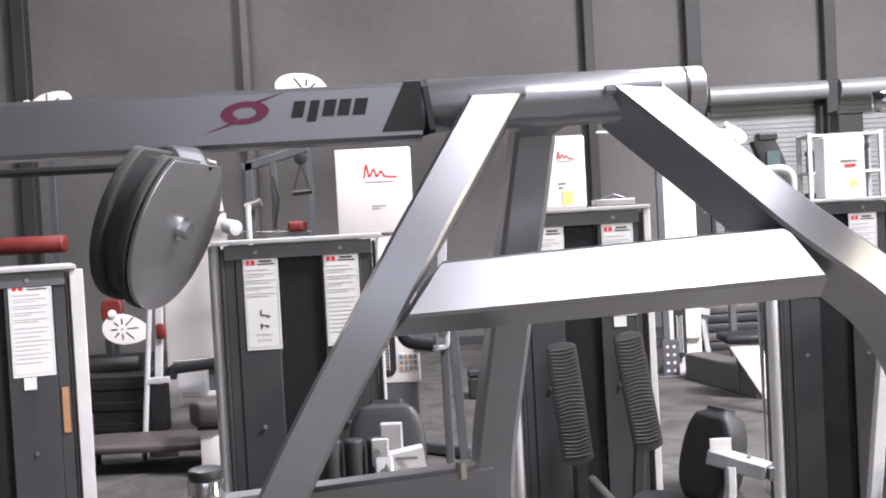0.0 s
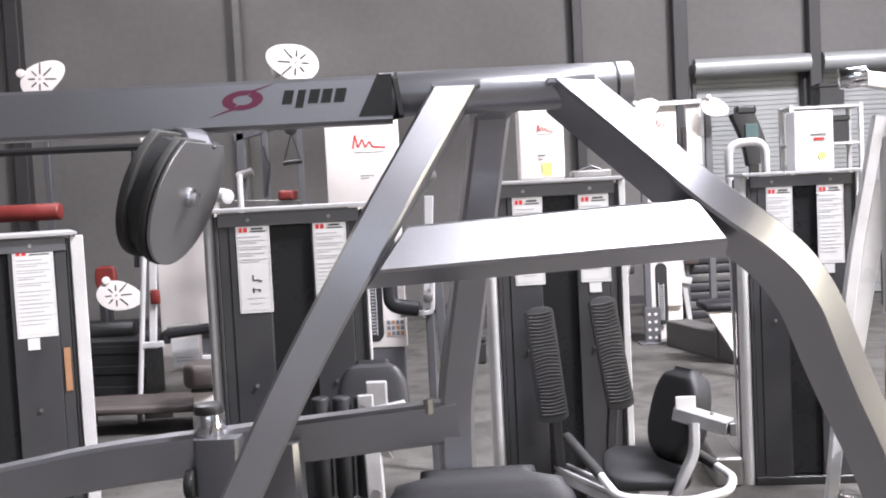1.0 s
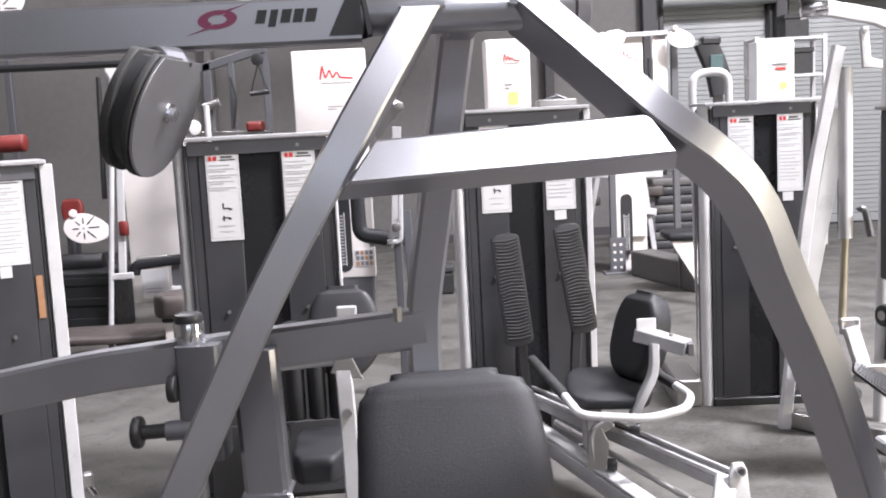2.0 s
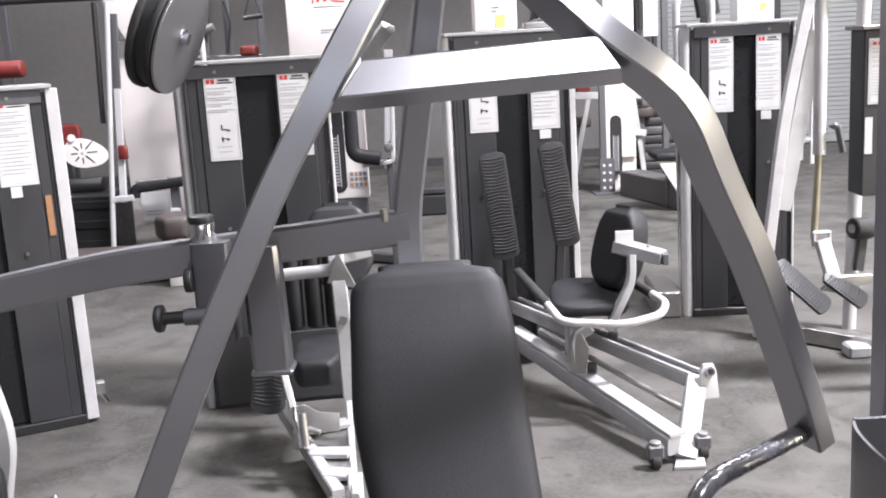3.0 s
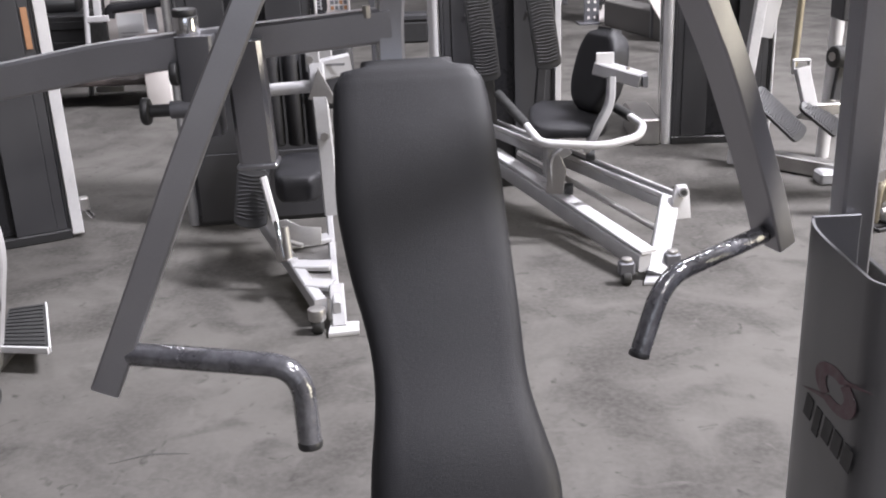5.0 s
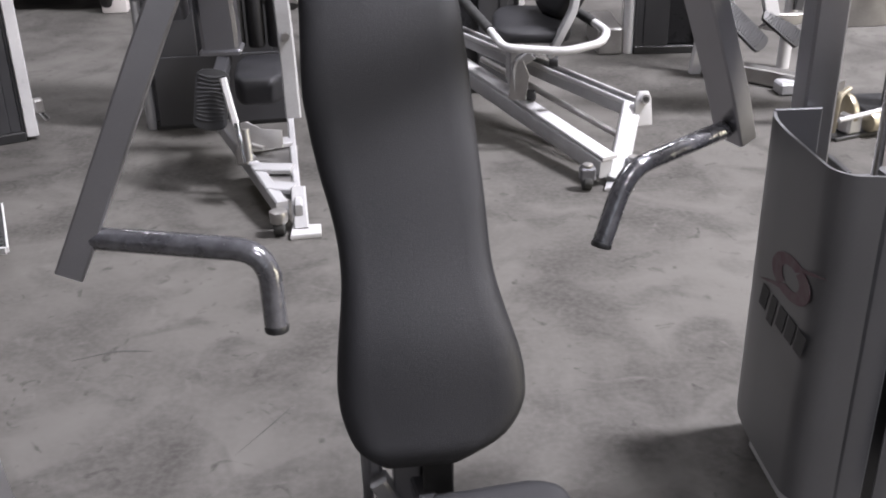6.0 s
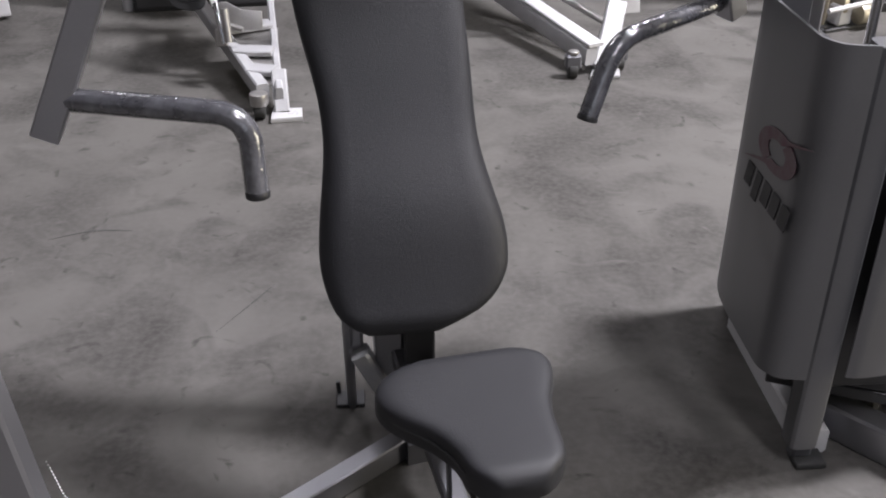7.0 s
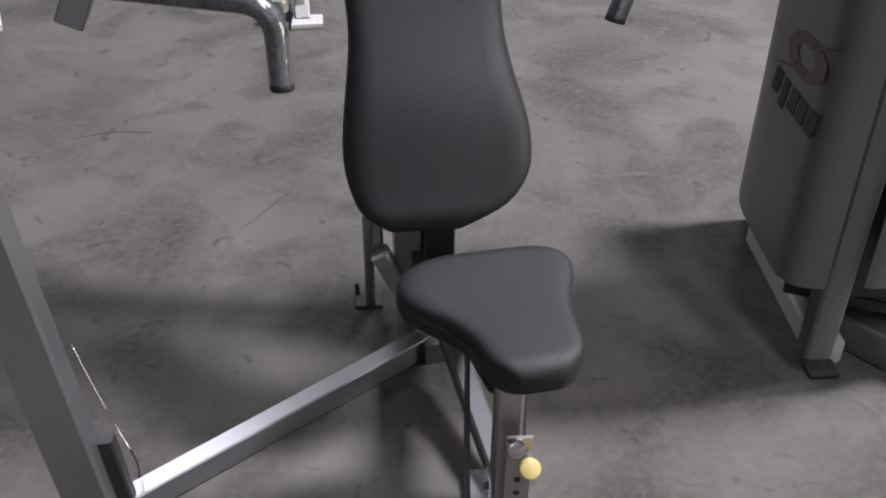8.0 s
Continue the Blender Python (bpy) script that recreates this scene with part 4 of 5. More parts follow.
for a, b, z in (((-0.665, 4.00), (-0.462, 4.07), 0.176), ((-0.585, 3.82), (-0.435, 3.80), 0.148), ((-0.520, 3.66), (-0.420, 3.63), 0.126)):
    qpart("rung", tube([(*a, z), (*b, z)], 0.085, 0.022, (0.4, 1, 0), r=0.004), FRAMEW, lq, "flat worn white rung")
qpart("link_arm", tube([(-0.455, 4.03, 0.96), (-0.440, 3.97, 0.82), (-0.432, 3.96, 0.60), (-0.425, 3.93, 0.33)], 0.065, 0.03, (1, 0, 0), 0.08), FRAMEW)
qpart("bolt", rod((-0.432, 3.945, 0.672), (-0.432, 3.935, 0.672), 0.018, n=12), STEEL)
qpart("bolt", rod((-0.475, 4.015, 0.985), (-0.475, 4.005, 0.985), 0.014, n=12), STEEL)
qpart("gusset", plate([(-0.055, -0.06), (0.07, -0.09), (-0.005, 0.07)], 0.02, aim((-0.435, 3.99, 0.885), (0, -1, 0.1)), 0.003), STEEL)
qpart("top_plate", box((-0.495, 4.02, 0.93), (-0.435, 4.04, 1.03), 0.004), FRAMEW)
qpart("cross_tube", rod((-0.72, 4.05, 0.852), (-0.46, 4.02, 0.872), 0.027), FRAMEW)
label_arm = qpart("label_arm", tube([(-0.455, 4.07, 0.925), (-0.315, 4.10, 0.945)], 0.085, 0.05, (0, 0, 1)), FRAMEW)
qpart("print", box((-0.415, 4.052, 0.945), (-0.335, 4.056, 0.955), 0), INK, label_arm)
QS = Matrix.Translation((-0.575, 3.98, 0.415)) @ pose(0, 0, 0, 4, 0, 0)
qpart("seat", cushion([(-0.07, 0.07), (-0.105, 0.105), (-0.115, 0.115), (-0.115, 0.115), (-0.08, 0.08)], 0.40, 0.11, lambda f: 0.010, QS), VINYL, lq, "black vinyl seat")
for x in (-0.70, -0.61, -0.52):
    qpart("roller_pad", rod((x, 4.42, 0.52), (x, 4.42, 0.95), 0.040, n=20, bevel=0.012), VINYL, lq, "black upright roller pad")
qpart("frame_gusset", plate([(-0.075, -0.055), (0.115, -0.055), (0.115, 0.020), (0.03, 0.028), (-0.03, 0.062), (-0.070, 0.055)], 0.016, aim((-0.59, 3.90, 0.265), (0, -1, 0.3)), 0.003), STEEL)
web = bmesh.new()
low = [web.verts.new(p) for p in ((-0.66, 4.05, 0.155), (-0.43, 4.05, 0.155), (-0.40, 3.56, 0.094), (-0.465, 3.56, 0.094))]
lift = bmesh.ops.extrude_face_region(web, geom=[web.faces.new(low)])
bmesh.ops.translate(web, vec=(0, 0, 0.008), verts=[v for v in lift["geom"] if isinstance(v, bmesh.types.BMVert)])
bmesh.ops.recalc_face_normals(web, faces=web.faces[:])
qpart("web_plate", web, STEEL, lq, "grey web plate between the rails")
qpart("hinge_pin", rod((-0.655, 3.85, 0.34), (-0.625, 3.78, 0.19), 0.012, bevel=0.002), CHROME)
qpart("hinge_pin", rod((-0.64, 3.84, 0.26), (-0.55, 3.82, 0.235), 0.011), STEEL)
qpart("spring", rod((-0.615, 3.80, 0.33), (-0.605, 3.77, 0.20), 0.016, n=14), STEEL)
qpart("hinge_block", box((-0.665, 3.80, 0.17), (-0.615, 3.86, 0.25), 0.006), STEEL)
qpart("end_foot", plate([(-0.06, -0.045), (0.06, -0.03), (0.055, 0.06), (-0.06, 0.06)], 0.022, Matrix.Translation((-0.365, 3.44, 0)), 0.004), WHITE)
qpart("end_leg", tube([(-0.40, 3.60, 0.14), (-0.385, 3.46, 0.02)], 0.06, 0.02, (1, 0, 0)), FRAMEW)
w = qpart("caster_wheel", rod((-0.492, 3.455, 0.036), (-0.448, 3.455, 0.036), 0.036, n=20, bevel=0.006), RUBBER)
qpart("caster_fork", rod((-0.470, 3.455, 0.055), (-0.470, 3.455, 0.105), 0.036, bevel=0.006), STEEL, w)
# Rounded back of its seat, above the lower beam
qpart("backrest", cushion([(-0.08, 0.08), (-0.15, 0.15), (-0.16, 0.16), (-0.15, 0.15), (-0.10, 0.10)], 0.42, 0.07, lambda f: 0.01, Matrix.Translation((-0.50, 4.62, 0.64)) @ pose(0, 0, 0, 80, 0, 0)), CHARCOAL, lq, "charcoal shell backrest")
qpart("back_block", box((-0.515, 4.50, 0.82), (-0.425, 4.53, 0.99), 0.006), FRAMEW)


# ---------------------------------------------------------------- white machines further back
def scrawl(m, parent, w, h):
    """A hand-drawn looking red mark: a jagged stroke with an underline."""
    jag = [(0, 0.2), (0.08, 1.0), (0.16, 0.25), (0.30, 0.75), (0.38, 0.25), (0.52, 0.62), (0.60, 0.28), (1.0, 0.22)]
    for pts, k, ink in ((jag, 0.026, REDINK), ([(0.02, 0.0), (0.95, -0.02)], 0.010, INK)):
        stroke = sweep(rounded([(x * w, y * h, 0.001) for x, y in pts], w * 0.06, 3), rect(w * k * 2, 0.002, 0.0008, 1), (0, 1, 0.001))
        part("red_mark", stroke, ink, parent, m=m)


def board(t, x0, x1, z0, z1, y, mark_at=None, slot=None, caption=None, thick=0.10, edge=None):
    """A tall white sheet metal cover with rounded edges, a weight slot and its prints."""
    cover = part("cover", box((x0, y, z0), (x1, y + thick, z1), 0.012, seg=3), CREAM, t, "tall off-white sheet metal cover")
    face = Matrix.Translation((0, y - 0.0005, 0)) @ Matrix.Rotation(radians(90), 4, "X")
    if mark_at:
        mx, mz, mw, mh = mark_at
        scrawl(face @ Matrix.Translation((mx, mz, 0)), cover, mw, mh)
    if caption:
        cx, cz, cw = caption
        for k in range(2):
            part("caption", box((cx, y - 0.002, cz - k * 0.02), (cx + cw * (1 - 0.4 * k), y - 0.0005, cz - k * 0.02 + 0.007), 0), INK, cover)
    if slot:
        sx0, sx1, sz0, sz1 = slot
        r = (sx1 - sx0) / 2
        cx = (sx0 + sx1) / 2
        out = [(cx + r * math.cos(radians(a)), sz1 - r + r * math.sin(radians(a))) for a in range(0, 181, 20)]
        out += [(cx + r * math.cos(radians(a)), sz0 + r + r * math.sin(radians(a))) for a in range(180, 361, 20)]
        hole = part("weight_slot", plate(out, 0.004, face), BLACK, cover, "long black weight slot")
        for k in range(int((sz1 - sz0) * 0.6 / 0.026)):
            z = sz0 + 0.06 + k * 0.026
            part("tick", box((sx0 + 0.045, y - 0.0065, z), (sx0 + 0.078, y - 0.0048, z + 0.011), 0), FAINT, hole)
        for u in (0.032, 0.086):
            part("scale_line", box((sx0 + u, y - 0.0065, sz0 + 0.05), (sx0 + u + 0.006, y - 0.0048, sz0 + 0.05 + (sz1 - sz0) * 0.6), 0), PAPER, hole)
    if edge:
        part("edge_strip", box((x0 - 0.03, y + 0.01, z0), (x0 - 0.003, y + 0.06, edge), 0.004), ORANGE, t, "faded orange edge strip")
    return cover


def fan_plate(at, size, tilt, label, spin=0, tube_to=None):
    """A leaf-shaped white disc with black slots round its hub, on a white tube."""
    t = thing("fan_plate", label, "machine part", at, 0, "slotted white discs")
    out = []
    for k in range(40):
        a = 2 * math.pi * k / 40
        r = size * (1 + 0.34 * max(0, math.cos(a)) ** 4)
        out.append((r * math.cos(a), r * 0.78 * math.sin(a)))
    m = aim((0, 0, 0), (tilt, -1, 0.12), spin=spin)
    disc = part("disc", plate(out, 0.014, m, 0.003), CREAM, t, "white leaf-shaped disc")
    for k in range(8):
        a = 2 * math.pi * (k + 0.3) / 8
        d, s = Vector((math.cos(a), math.sin(a), 0)), Vector((-math.sin(a), math.cos(a), 0))
        far = 0.80 if math.cos(a) > 0.5 else 0.56
        q = [d * size * 0.24 + s * size * 0.040, d * size * 0.24 - s * size * 0.040, d * size * far - s * size * 0.034, d * size * far + s * size * 0.034]
        part("slot", plate([(p.x, p.y) for p in q], 0.003, m @ Matrix.Translation((0, 0, 0.0135))), DARKINK, disc)
    part("knob", rod(m @ Vector((-size * 0.62, size * 0.70, -0.004)), m @ Vector((-size * 0.62, size * 0.70, 0.05)), size * 0.21, n=20, bevel=0.008), CREAM, disc, "round white knob")
    part("hub", rod(m @ Vector((0, 0, 0.012)), m @ Vector((0, 0, 0.022)), size * 0.07, n=12), STEEL, disc)
    if tube_to:
        part("stub", rod((0, 0.03, 0), tube_to, size * 0.2, n=18, bevel=0.004), WHITE, t, "short white tube")
    return t


# Machine with a wide cover, a frame of thin poles and a padded T-bar
ma = thing("pulley_machine", "off-white tall machine with slanted hood and black T-bar", "exercise machine", (-2.56, 9.0, 0))
MA = Matrix.Translation((2.75, -9.0, 0))


def apart(name, bm, material, parent=ma, label=""):
    return part(name, bm, material, parent, label, m=MA)


board(ma, -0.23, 0.33, 0.31, 1.96, 0.0)
apart("hood", plate([(-3.02, 2.36), (-2.84, 1.97), (-2.42, 1.97), (-2.46, 2.40), (-2.6, 2.44)], 0.14, Matrix.Translation((0, 9.02, 0)) @ Matrix.Rotation(radians(90), 4, "X"), 0.006), CREAM, ma, "slanted off-white hood")
apart("hood_side", plate([(-3.02, 2.34), (-2.86, 1.97), (-2.99, 1.99)], 0.02, Matrix.Translation((0, 8.89, 0)) @ Matrix.Rotation(radians(90), 4, "X"), 0.002), GREY)
apart("pole", rod((-2.99, 8.5, 1.28), (-2.95, 8.5, 2.27), 0.022), BLACK)
apart("pole", rod((-3.04, 8.46, 0.0), (-2.83, 8.46, 2.26), 0.022), WHITE)
apart("pole", tube([(-2.84, 8.52, 1.56), (-2.80, 8.52, 2.17)], 0.05, 0.03, (1, 0, 0)), GREY)
apart("pole", tube([(-2.905, 8.52, 0.60), (-2.845, 8.52, 1.56)], 0.060, 0.04, (1, 0, 0)), WHITE)
apart("stop_block", box((-2.885, 8.46, 0.97), (-2.81, 8.50, 1.09), 0.008), RED, ma, "red stop block")
apart("rung", tube([(-2.985, 8.46, 0.635), (-2.80, 8.46, 0.64)], 0.05, 0.04, (0, 0, 1)), WHITE)
apart("rung", tube([(-2.99, 8.46, 0.05), (-2.76, 8.46, 0.05)], 0.05, 0.04, (0, 0, 1)), WHITE)
tb = apart("pad_bar", tube([(-2.86, 8.7, 0.615), (-2.845, 8.7, 0.690), (-2.60, 8.7, 0.712), (-2.30, 8.7, 0.742)], 0.085, 0.10, (0, 0, 1), 0.05, r=0.03), VINYL, ma, "black padded T-bar")
apart("bar_top", rod((-2.83, 8.69, 0.742), (-2.55, 8.69, 0.757), 0.020), STEEL, tb)
apart("stem", tube([(-2.51, 8.72, 0.72), (-2.50, 8.72, 0.0)], 0.075, 0.05, (1, 0, 0)), GREY)
apart("stem_tag", box((-2.55, 8.665, 0.43), (-2.47, 8.69, 0.50), 0.003), PAPER, ma, "white tag")
for x0, x1, z0, z1 in ((-2.86, -2.63, 0.37, 0.62), (-2.42, -2.31, 0.42, 0.64)):
    s = apart("notice", box((x0, 8.885, z0), (x1, 8.898, z1), 0.001), PAPER, ma, "white paper notice")
    apart("print", box((x0 + 0.03, 8.8825, z0 + 0.05), (x1 - 0.03, 8.8845, z0 + 0.062), 0), FAINT, s)
    apart("print", box((x0 + 0.03, 8.8825, z0 + 0.08), (x1 - 0.05, 8.8845, z0 + 0.09), 0), FAINT, s)

# Roller cushion, bench and dumped weights beside it
stool = thing("padded_stool", "round worn brown vinyl stool on a white boxed base", "stool", (-2.10, 7.86, 0), 4)
part("seat", cushion([(-0.09, 0.09), (-0.155, 0.155), (-0.18, 0.18), (-0.155, 0.155), (-0.09, 0.09)], 0.36, 0.17, lambda f: 0.012, pose(0, -0.18, 0.475)), BROWN, stool, "worn brown round seat")
part("seat_pan", box((-0.11, -0.12, 0.36), (0.11, 0.12, 0.388), 0.008), BLACK, stool)
part("base", box((-0.095, -0.10, 0.0), (0.095, 0.10, 0.358), 0.012, seg=2), CREAM, stool, "white boxed base")
bench = thing("bench", "low worn dark brown padded bench", "bench", (-2.70, 8.2, 0))
part("pad", cushion([(-0.5, 0.5), (-0.62, 0.64), (-0.65, 0.66), (-0.62, 0.64), (-0.5, 0.5)], 0.55, 0.07, lambda f: 0.004, pose(0, -0.28, 0.20, 0, 0, 0)), BROWN, bench)
for x in (-0.5, 0.5):
    for y in (-0.2, 0.2):
        part("leg", rod((x, y, 0), (x, y, 0.17), 0.022), BLACK, bench)
for i, (x, y, z, w, d, h) in enumerate(((-3.9, 8.7, 0, 0.9, 0.6, 0.42), (-3.55, 9.6, 0, 1.0, 0.5, 0.72), (-4.6, 9.7, 0, 0.8, 0.6, 0.55), (-3.35, 7.6, 0, 0.55, 0.45, 0.40))):
    c = thing("floor_crate", "dark worn crate of machine parts on the floor", "crate", (x, y, z), 12 * i - 15, "dark crates")
    part("body", box((-w / 2, -d / 2, 0), (w / 2, d / 2, h * 0.8), 0.02), BLACK if i % 2 else CHARCOAL, c)
    for k in range(3):
        part("rail", box((-w / 2 - 0.012, -d / 2 - 0.012, h * (0.1 + 0.26 * k)), (w / 2 + 0.012, -d / 2 - 0.002, h * (0.2 + 0.26 * k)), 0.004), BLACK, c)
    part("content", rod((-w * 0.3, 0, h * 0.84), (w * 0.32, 0.05, h * 0.86), h * 0.13, bevel=0.01), BLACK if i % 2 else BROWN, c)
valve = thing("floor_valve", "small red valve wheel with a white stem", "valve", (-3.20, 7.45, 0.32))
part("wheel", sweep([(0.045 * math.cos(a), 0, 0.06 + 0.045 * math.sin(a)) for a in [2 * math.pi * k / 16 for k in range(17)]], ring(0.014, 8), (0, 1, 0)), RED, valve)
part("stem", rod((0.03, 0.0, 0.055), (0.20, 0.02, 0.03), 0.016), WHITE, valve)
part("spoke", box((-0.045, -0.005, 0.054), (0.045, 0.005, 0.066), 0.002), RED, valve)

# Middle machine with its slot and swinging arm
mb = thing("weight_machine", "off-white tall machine cover with a long black weight slot", "exercise machine", (-0.89, 8.3, 0))
MB = Matrix.Translation((0.98, -8.3, 0))


def bpart(name, bm, material, parent=mb, label=""):
    return part(name, bm, material, parent, label, m=MB)


board(mb, -0.12, 0.30, 0.55, 1.80, 0.0, None, (-0.02, 0.12, 0.60, 1.32), None, edge=1.0)
board(mb, -0.27, 0.31, 1.72, 2.38, -0.02, (-0.05, 2.12, 0.26, 0.14), None, (0.0, 1.93, 0.11), 0.14)
grid = bpart("notice", box((-0.84, 8.294, 0.64), (-0.69, 8.299, 0.78), 0), PAPER)
for k in range(4):
    for j in range(3):
        bpart("print", box((-0.833 + k * 0.036, 8.2905, 0.648 + j * 0.044), (-0.805 + k * 0.036, 8.2935, 0.680 + j * 0.044), 0), INK if (k + j) % 3 else ORANGE, grid)
bpart("plinth", box((-1.22, 8.31, 0.0), (-0.70, 8.44, 0.56), 0.01), GREY)
bpart("arm", tube([(-0.62, 8.1, 1.70), (-0.42, 7.9, 1.93)], 0.11, 0.06, (1, 0, 0)), WHITE)
bpart("arm", tube([(-0.50, 8.15, 0.8), (-0.44, 8.1, 1.75)], 0.07, 0.05, (1, 0, 0)), WHITE)
bpart("arm_hub", rod((-0.40, 7.86, 1.90), (-0.40, 7.80, 1.90), 0.035, bevel=0.005), STEEL)
bpart("arm_hub", rod((-0.66, 8.0, 1.85), (-0.56, 7.98, 1.87), 0.025, bevel=0.005), BLACK)
bpart("foot_tube", tube([(-0.72, 8.3, 0.05), (-0.30, 8.0, 0.05)], 0.07, 0.07, (0, 0, 1)), GREY)
bpart("front_post", tube([(-0.36, 8.0, 0.0), (-0.40, 8.05, 1.1)], 0.07, 0.05, (1, 0, 0)), GREY)
U = [(-0.66, 6.55, 1.50), (-0.655, 6.5, 1.09), (-0.48, 6.5, 1.06)]
arm_pad = thing("arm_pad", "black angled arm pad on a grey swing bracket", "machine part", (-0.46, 6.5, 0))
part("pad", tube(U, 0.10, 0.09, (0, 1, 0), 0.06, r=0.03), VINYL, arm_pad, "", m=Matrix.Translation((0.56, -6.5, 0)))
part("bracket", tube([(-0.60, 6.56, 1.02), (-0.40, 6.56, 1.03), (-0.38, 6.56, 1.48)], 0.05, 0.03, (0, 1, 0), 0.03), WHITE, arm_pad, "", m=Matrix.Translation((0.56, -6.5, 0)))
part("joint", rod((-0.42, 6.52, 1.13), (-0.42, 6.44, 1.13), 0.03, bevel=0.005), STEEL, arm_pad, "", m=Matrix.Translation((0.56, -6.5, 0)))
part("stand", tube([(-0.42, 6.60, 0.0), (-0.42, 6.60, 1.05)], 0.05, 0.05, (1, 0, 0)), GREY, arm_pad, "", m=Matrix.Translation((0.56, -6.5, 0)))

# Cable posts behind the left tower
mc = thing("cable_station", "grey cable posts with a hanging black triangle handle", "exercise machine", (-1.7, 8.6, 0))
MC = Matrix.Translation((1.7, -8.6, 0))
for x0, x1, w in ((-1.93, -1.90, 0.07), (-1.72, -1.70, 0.05)):
    part("post", tube([(x0, 8.6, 0), (x1, 8.6, 2.34)], w, 0.05, (1, 0, 0)), GREY, mc, "", m=MC)
part("post", rod((-1.905, 8.48, 0.0), (-1.90, 8.48, 2.0), 0.024), WHITE, mc, "", m=MC)
part("cross_arm", tube([(-1.95, 8.6, 2.30), (-1.42, 8.6, 2.44)], 0.07, 0.05, (0, 0, 1)), GREY, mc, "", m=MC)
part("clamp", rod((-1.93, 8.52, 1.98), (-1.80, 8.52, 2.02), 0.035), STEEL, mc, "", m=MC)
part("pulley_wheel", rod((-1.47, 8.56, 2.35), (-1.47, 8.52, 2.35), 0.05, n=20, bevel=0.008), BLACK, mc, "", m=MC)
for x in (-1.535, -1.40):
    part("strap", rod((-1.465, 8.53, 2.32), (x, 8.53, 2.09), 0.007, n=8), BLACK, mc, "", m=MC)
part("triangle_handle", rod((-1.545, 8.53, 2.075), (-1.39, 8.53, 2.085), 0.02), FOAM, mc, "black triangle handle", m=MC)
part("hook", tube([(-1.70, 8.54, 2.22), (-1.66, 8.54, 2.05), (-1.70, 8.54, 1.80)], 0.03, 0.02, (0, 1, 0), 0.03), BLACK, mc, "", m=MC)
part("roll", rod((-2.06, 8.4, 1.84), (-1.96, 8.3, 1.82), 0.06, n=20, bevel=0.01), WHITE, mc, "white rolled sleeve", m=MC)
part("arm_rest", tube([(-1.97, 8.56, 1.76), (-1.42, 8.56, 1.74)], 0.06, 0.05, (0, 0, 1)), STEEL, mc, "", m=MC)
whole("red_pad", cushion([(-0.06, 0.06), (-0.08, 0.08), (-0.06, 0.06)], 0.16, 0.07, lambda f: 0.01, pose(0, 0, 0, 0, 0, 0)), RED, "small red vinyl pad on a steel arm", "pad", (-1.53, 8.50, 1.807))

# White control box on the middle tower
md = thing("control_box", "white control box with a red mark on a weight tower", "control box", (0.35, 5.56, H0 + 0.066), 3)
board(md, -0.118, 0.118, 0.0, 0.36, -0.05, (-0.02, 0.235, 0.085, 0.05), None, (-0.02, 0.12, 0.04), 0.12)
part("note", box((0.0, -0.0535, 0.02), (0.05, -0.0505, 0.085), 0), GREEN, md, "pale yellow sticky note")
grey_box = thing("cable_housing", "grey cable housing on a weight tower", "housing", (0.60, 5.50, H0 + 0.066), 3)
part("body", box((-0.10, -0.04, 0), (0.10, 0.06, 0.035), 0.006), STEEL, grey_box)
part("cap", tube([(-0.06, 0, 0.035), (0.0, 0, 0.055), (0.05, 0, 0.037)], 0.05, 0.012, (0, 1, 0)), GREY, grey_box)

# Tall machine before the far wall
me_ = thing("weight_machine", "off-white tall machine tower with side wings and perforated foot", "exercise machine", (2.01, 11.3, 0))
ME = Matrix.Translation((-2.15, -11.3, 0))


def epart(name, bm, material, parent=me_, label=""):
    return part(name, bm, material, parent, label, m=ME)


board(me_, -0.17, 0.22, 0.40, 2.62, 0.0, (0.0, 2.30, 0.17, 0.14), (-0.07, 0.06, 0.20, 0.88), (0.03, 1.75, 0.12), 0.14)
foot = epart("foot_plate", box((1.95, 11.28, 0.0), (2.12, 11.32, 0.40), 0.004), GREY, me_, "perforated grey foot plate")
for k in range(4):
    for j in range(2):
        epart("hole", rod((2.0 + j * 0.07, 11.279, 0.07 + k * 0.085), (2.0 + j * 0.07, 11.275, 0.07 + k * 0.085), 0.016, n=12), CREAM, foot)
epart("foot_back", box((2.13, 11.36, 0.0), (2.38, 11.44, 0.40), 0.006), CREAM)
epart("side_wing", box((2.47, 11.28, 1.72), (2.63, 11.36, 2.58), 0.008), CREAM, me_, "off-white side wing")
epart("wing_edge", box((2.42, 11.26, 1.80), (2.46, 11.34, 2.34), 0.006), BLACK, me_, "black wing edge")
epart("top_arm", tube([(1.35, 11.2, 2.63), (2.02, 11.2, 2.61)], 0.03, 0.03, (0, 0, 1)), WHITE)
epart("top_arm", tube([(1.98, 11.25, 2.59), (2.63, 11.25, 2.60)], 0.05, 0.04, (0, 0, 1)), WHITE)
epart("badge", box((1.97, 11.2945, 2.54), (2.03, 11.299, 2.59), 0), BLACK)
epart("plug", box((1.88, 11.20, 2.50), (1.95, 11.25, 2.57), 0.004), BLACK)
fan_plate((1.86, 11.1, 2.54), 0.125, 0.1, "slotted white disc beside the tall machine", 20, (0.10, 0.12, 0.10))
fan_plate((2.58, 11.1, 2.52), 0.125, -0.1, "slotted white disc before the side wing", -20, (0.05, 0.14, 0.02))
fan_plate((-3.88, 11.0, 0.83), 0.205, 0.25, "large slotted white disc on a white tube", -12, (-0.26, 0.30, -0.01))
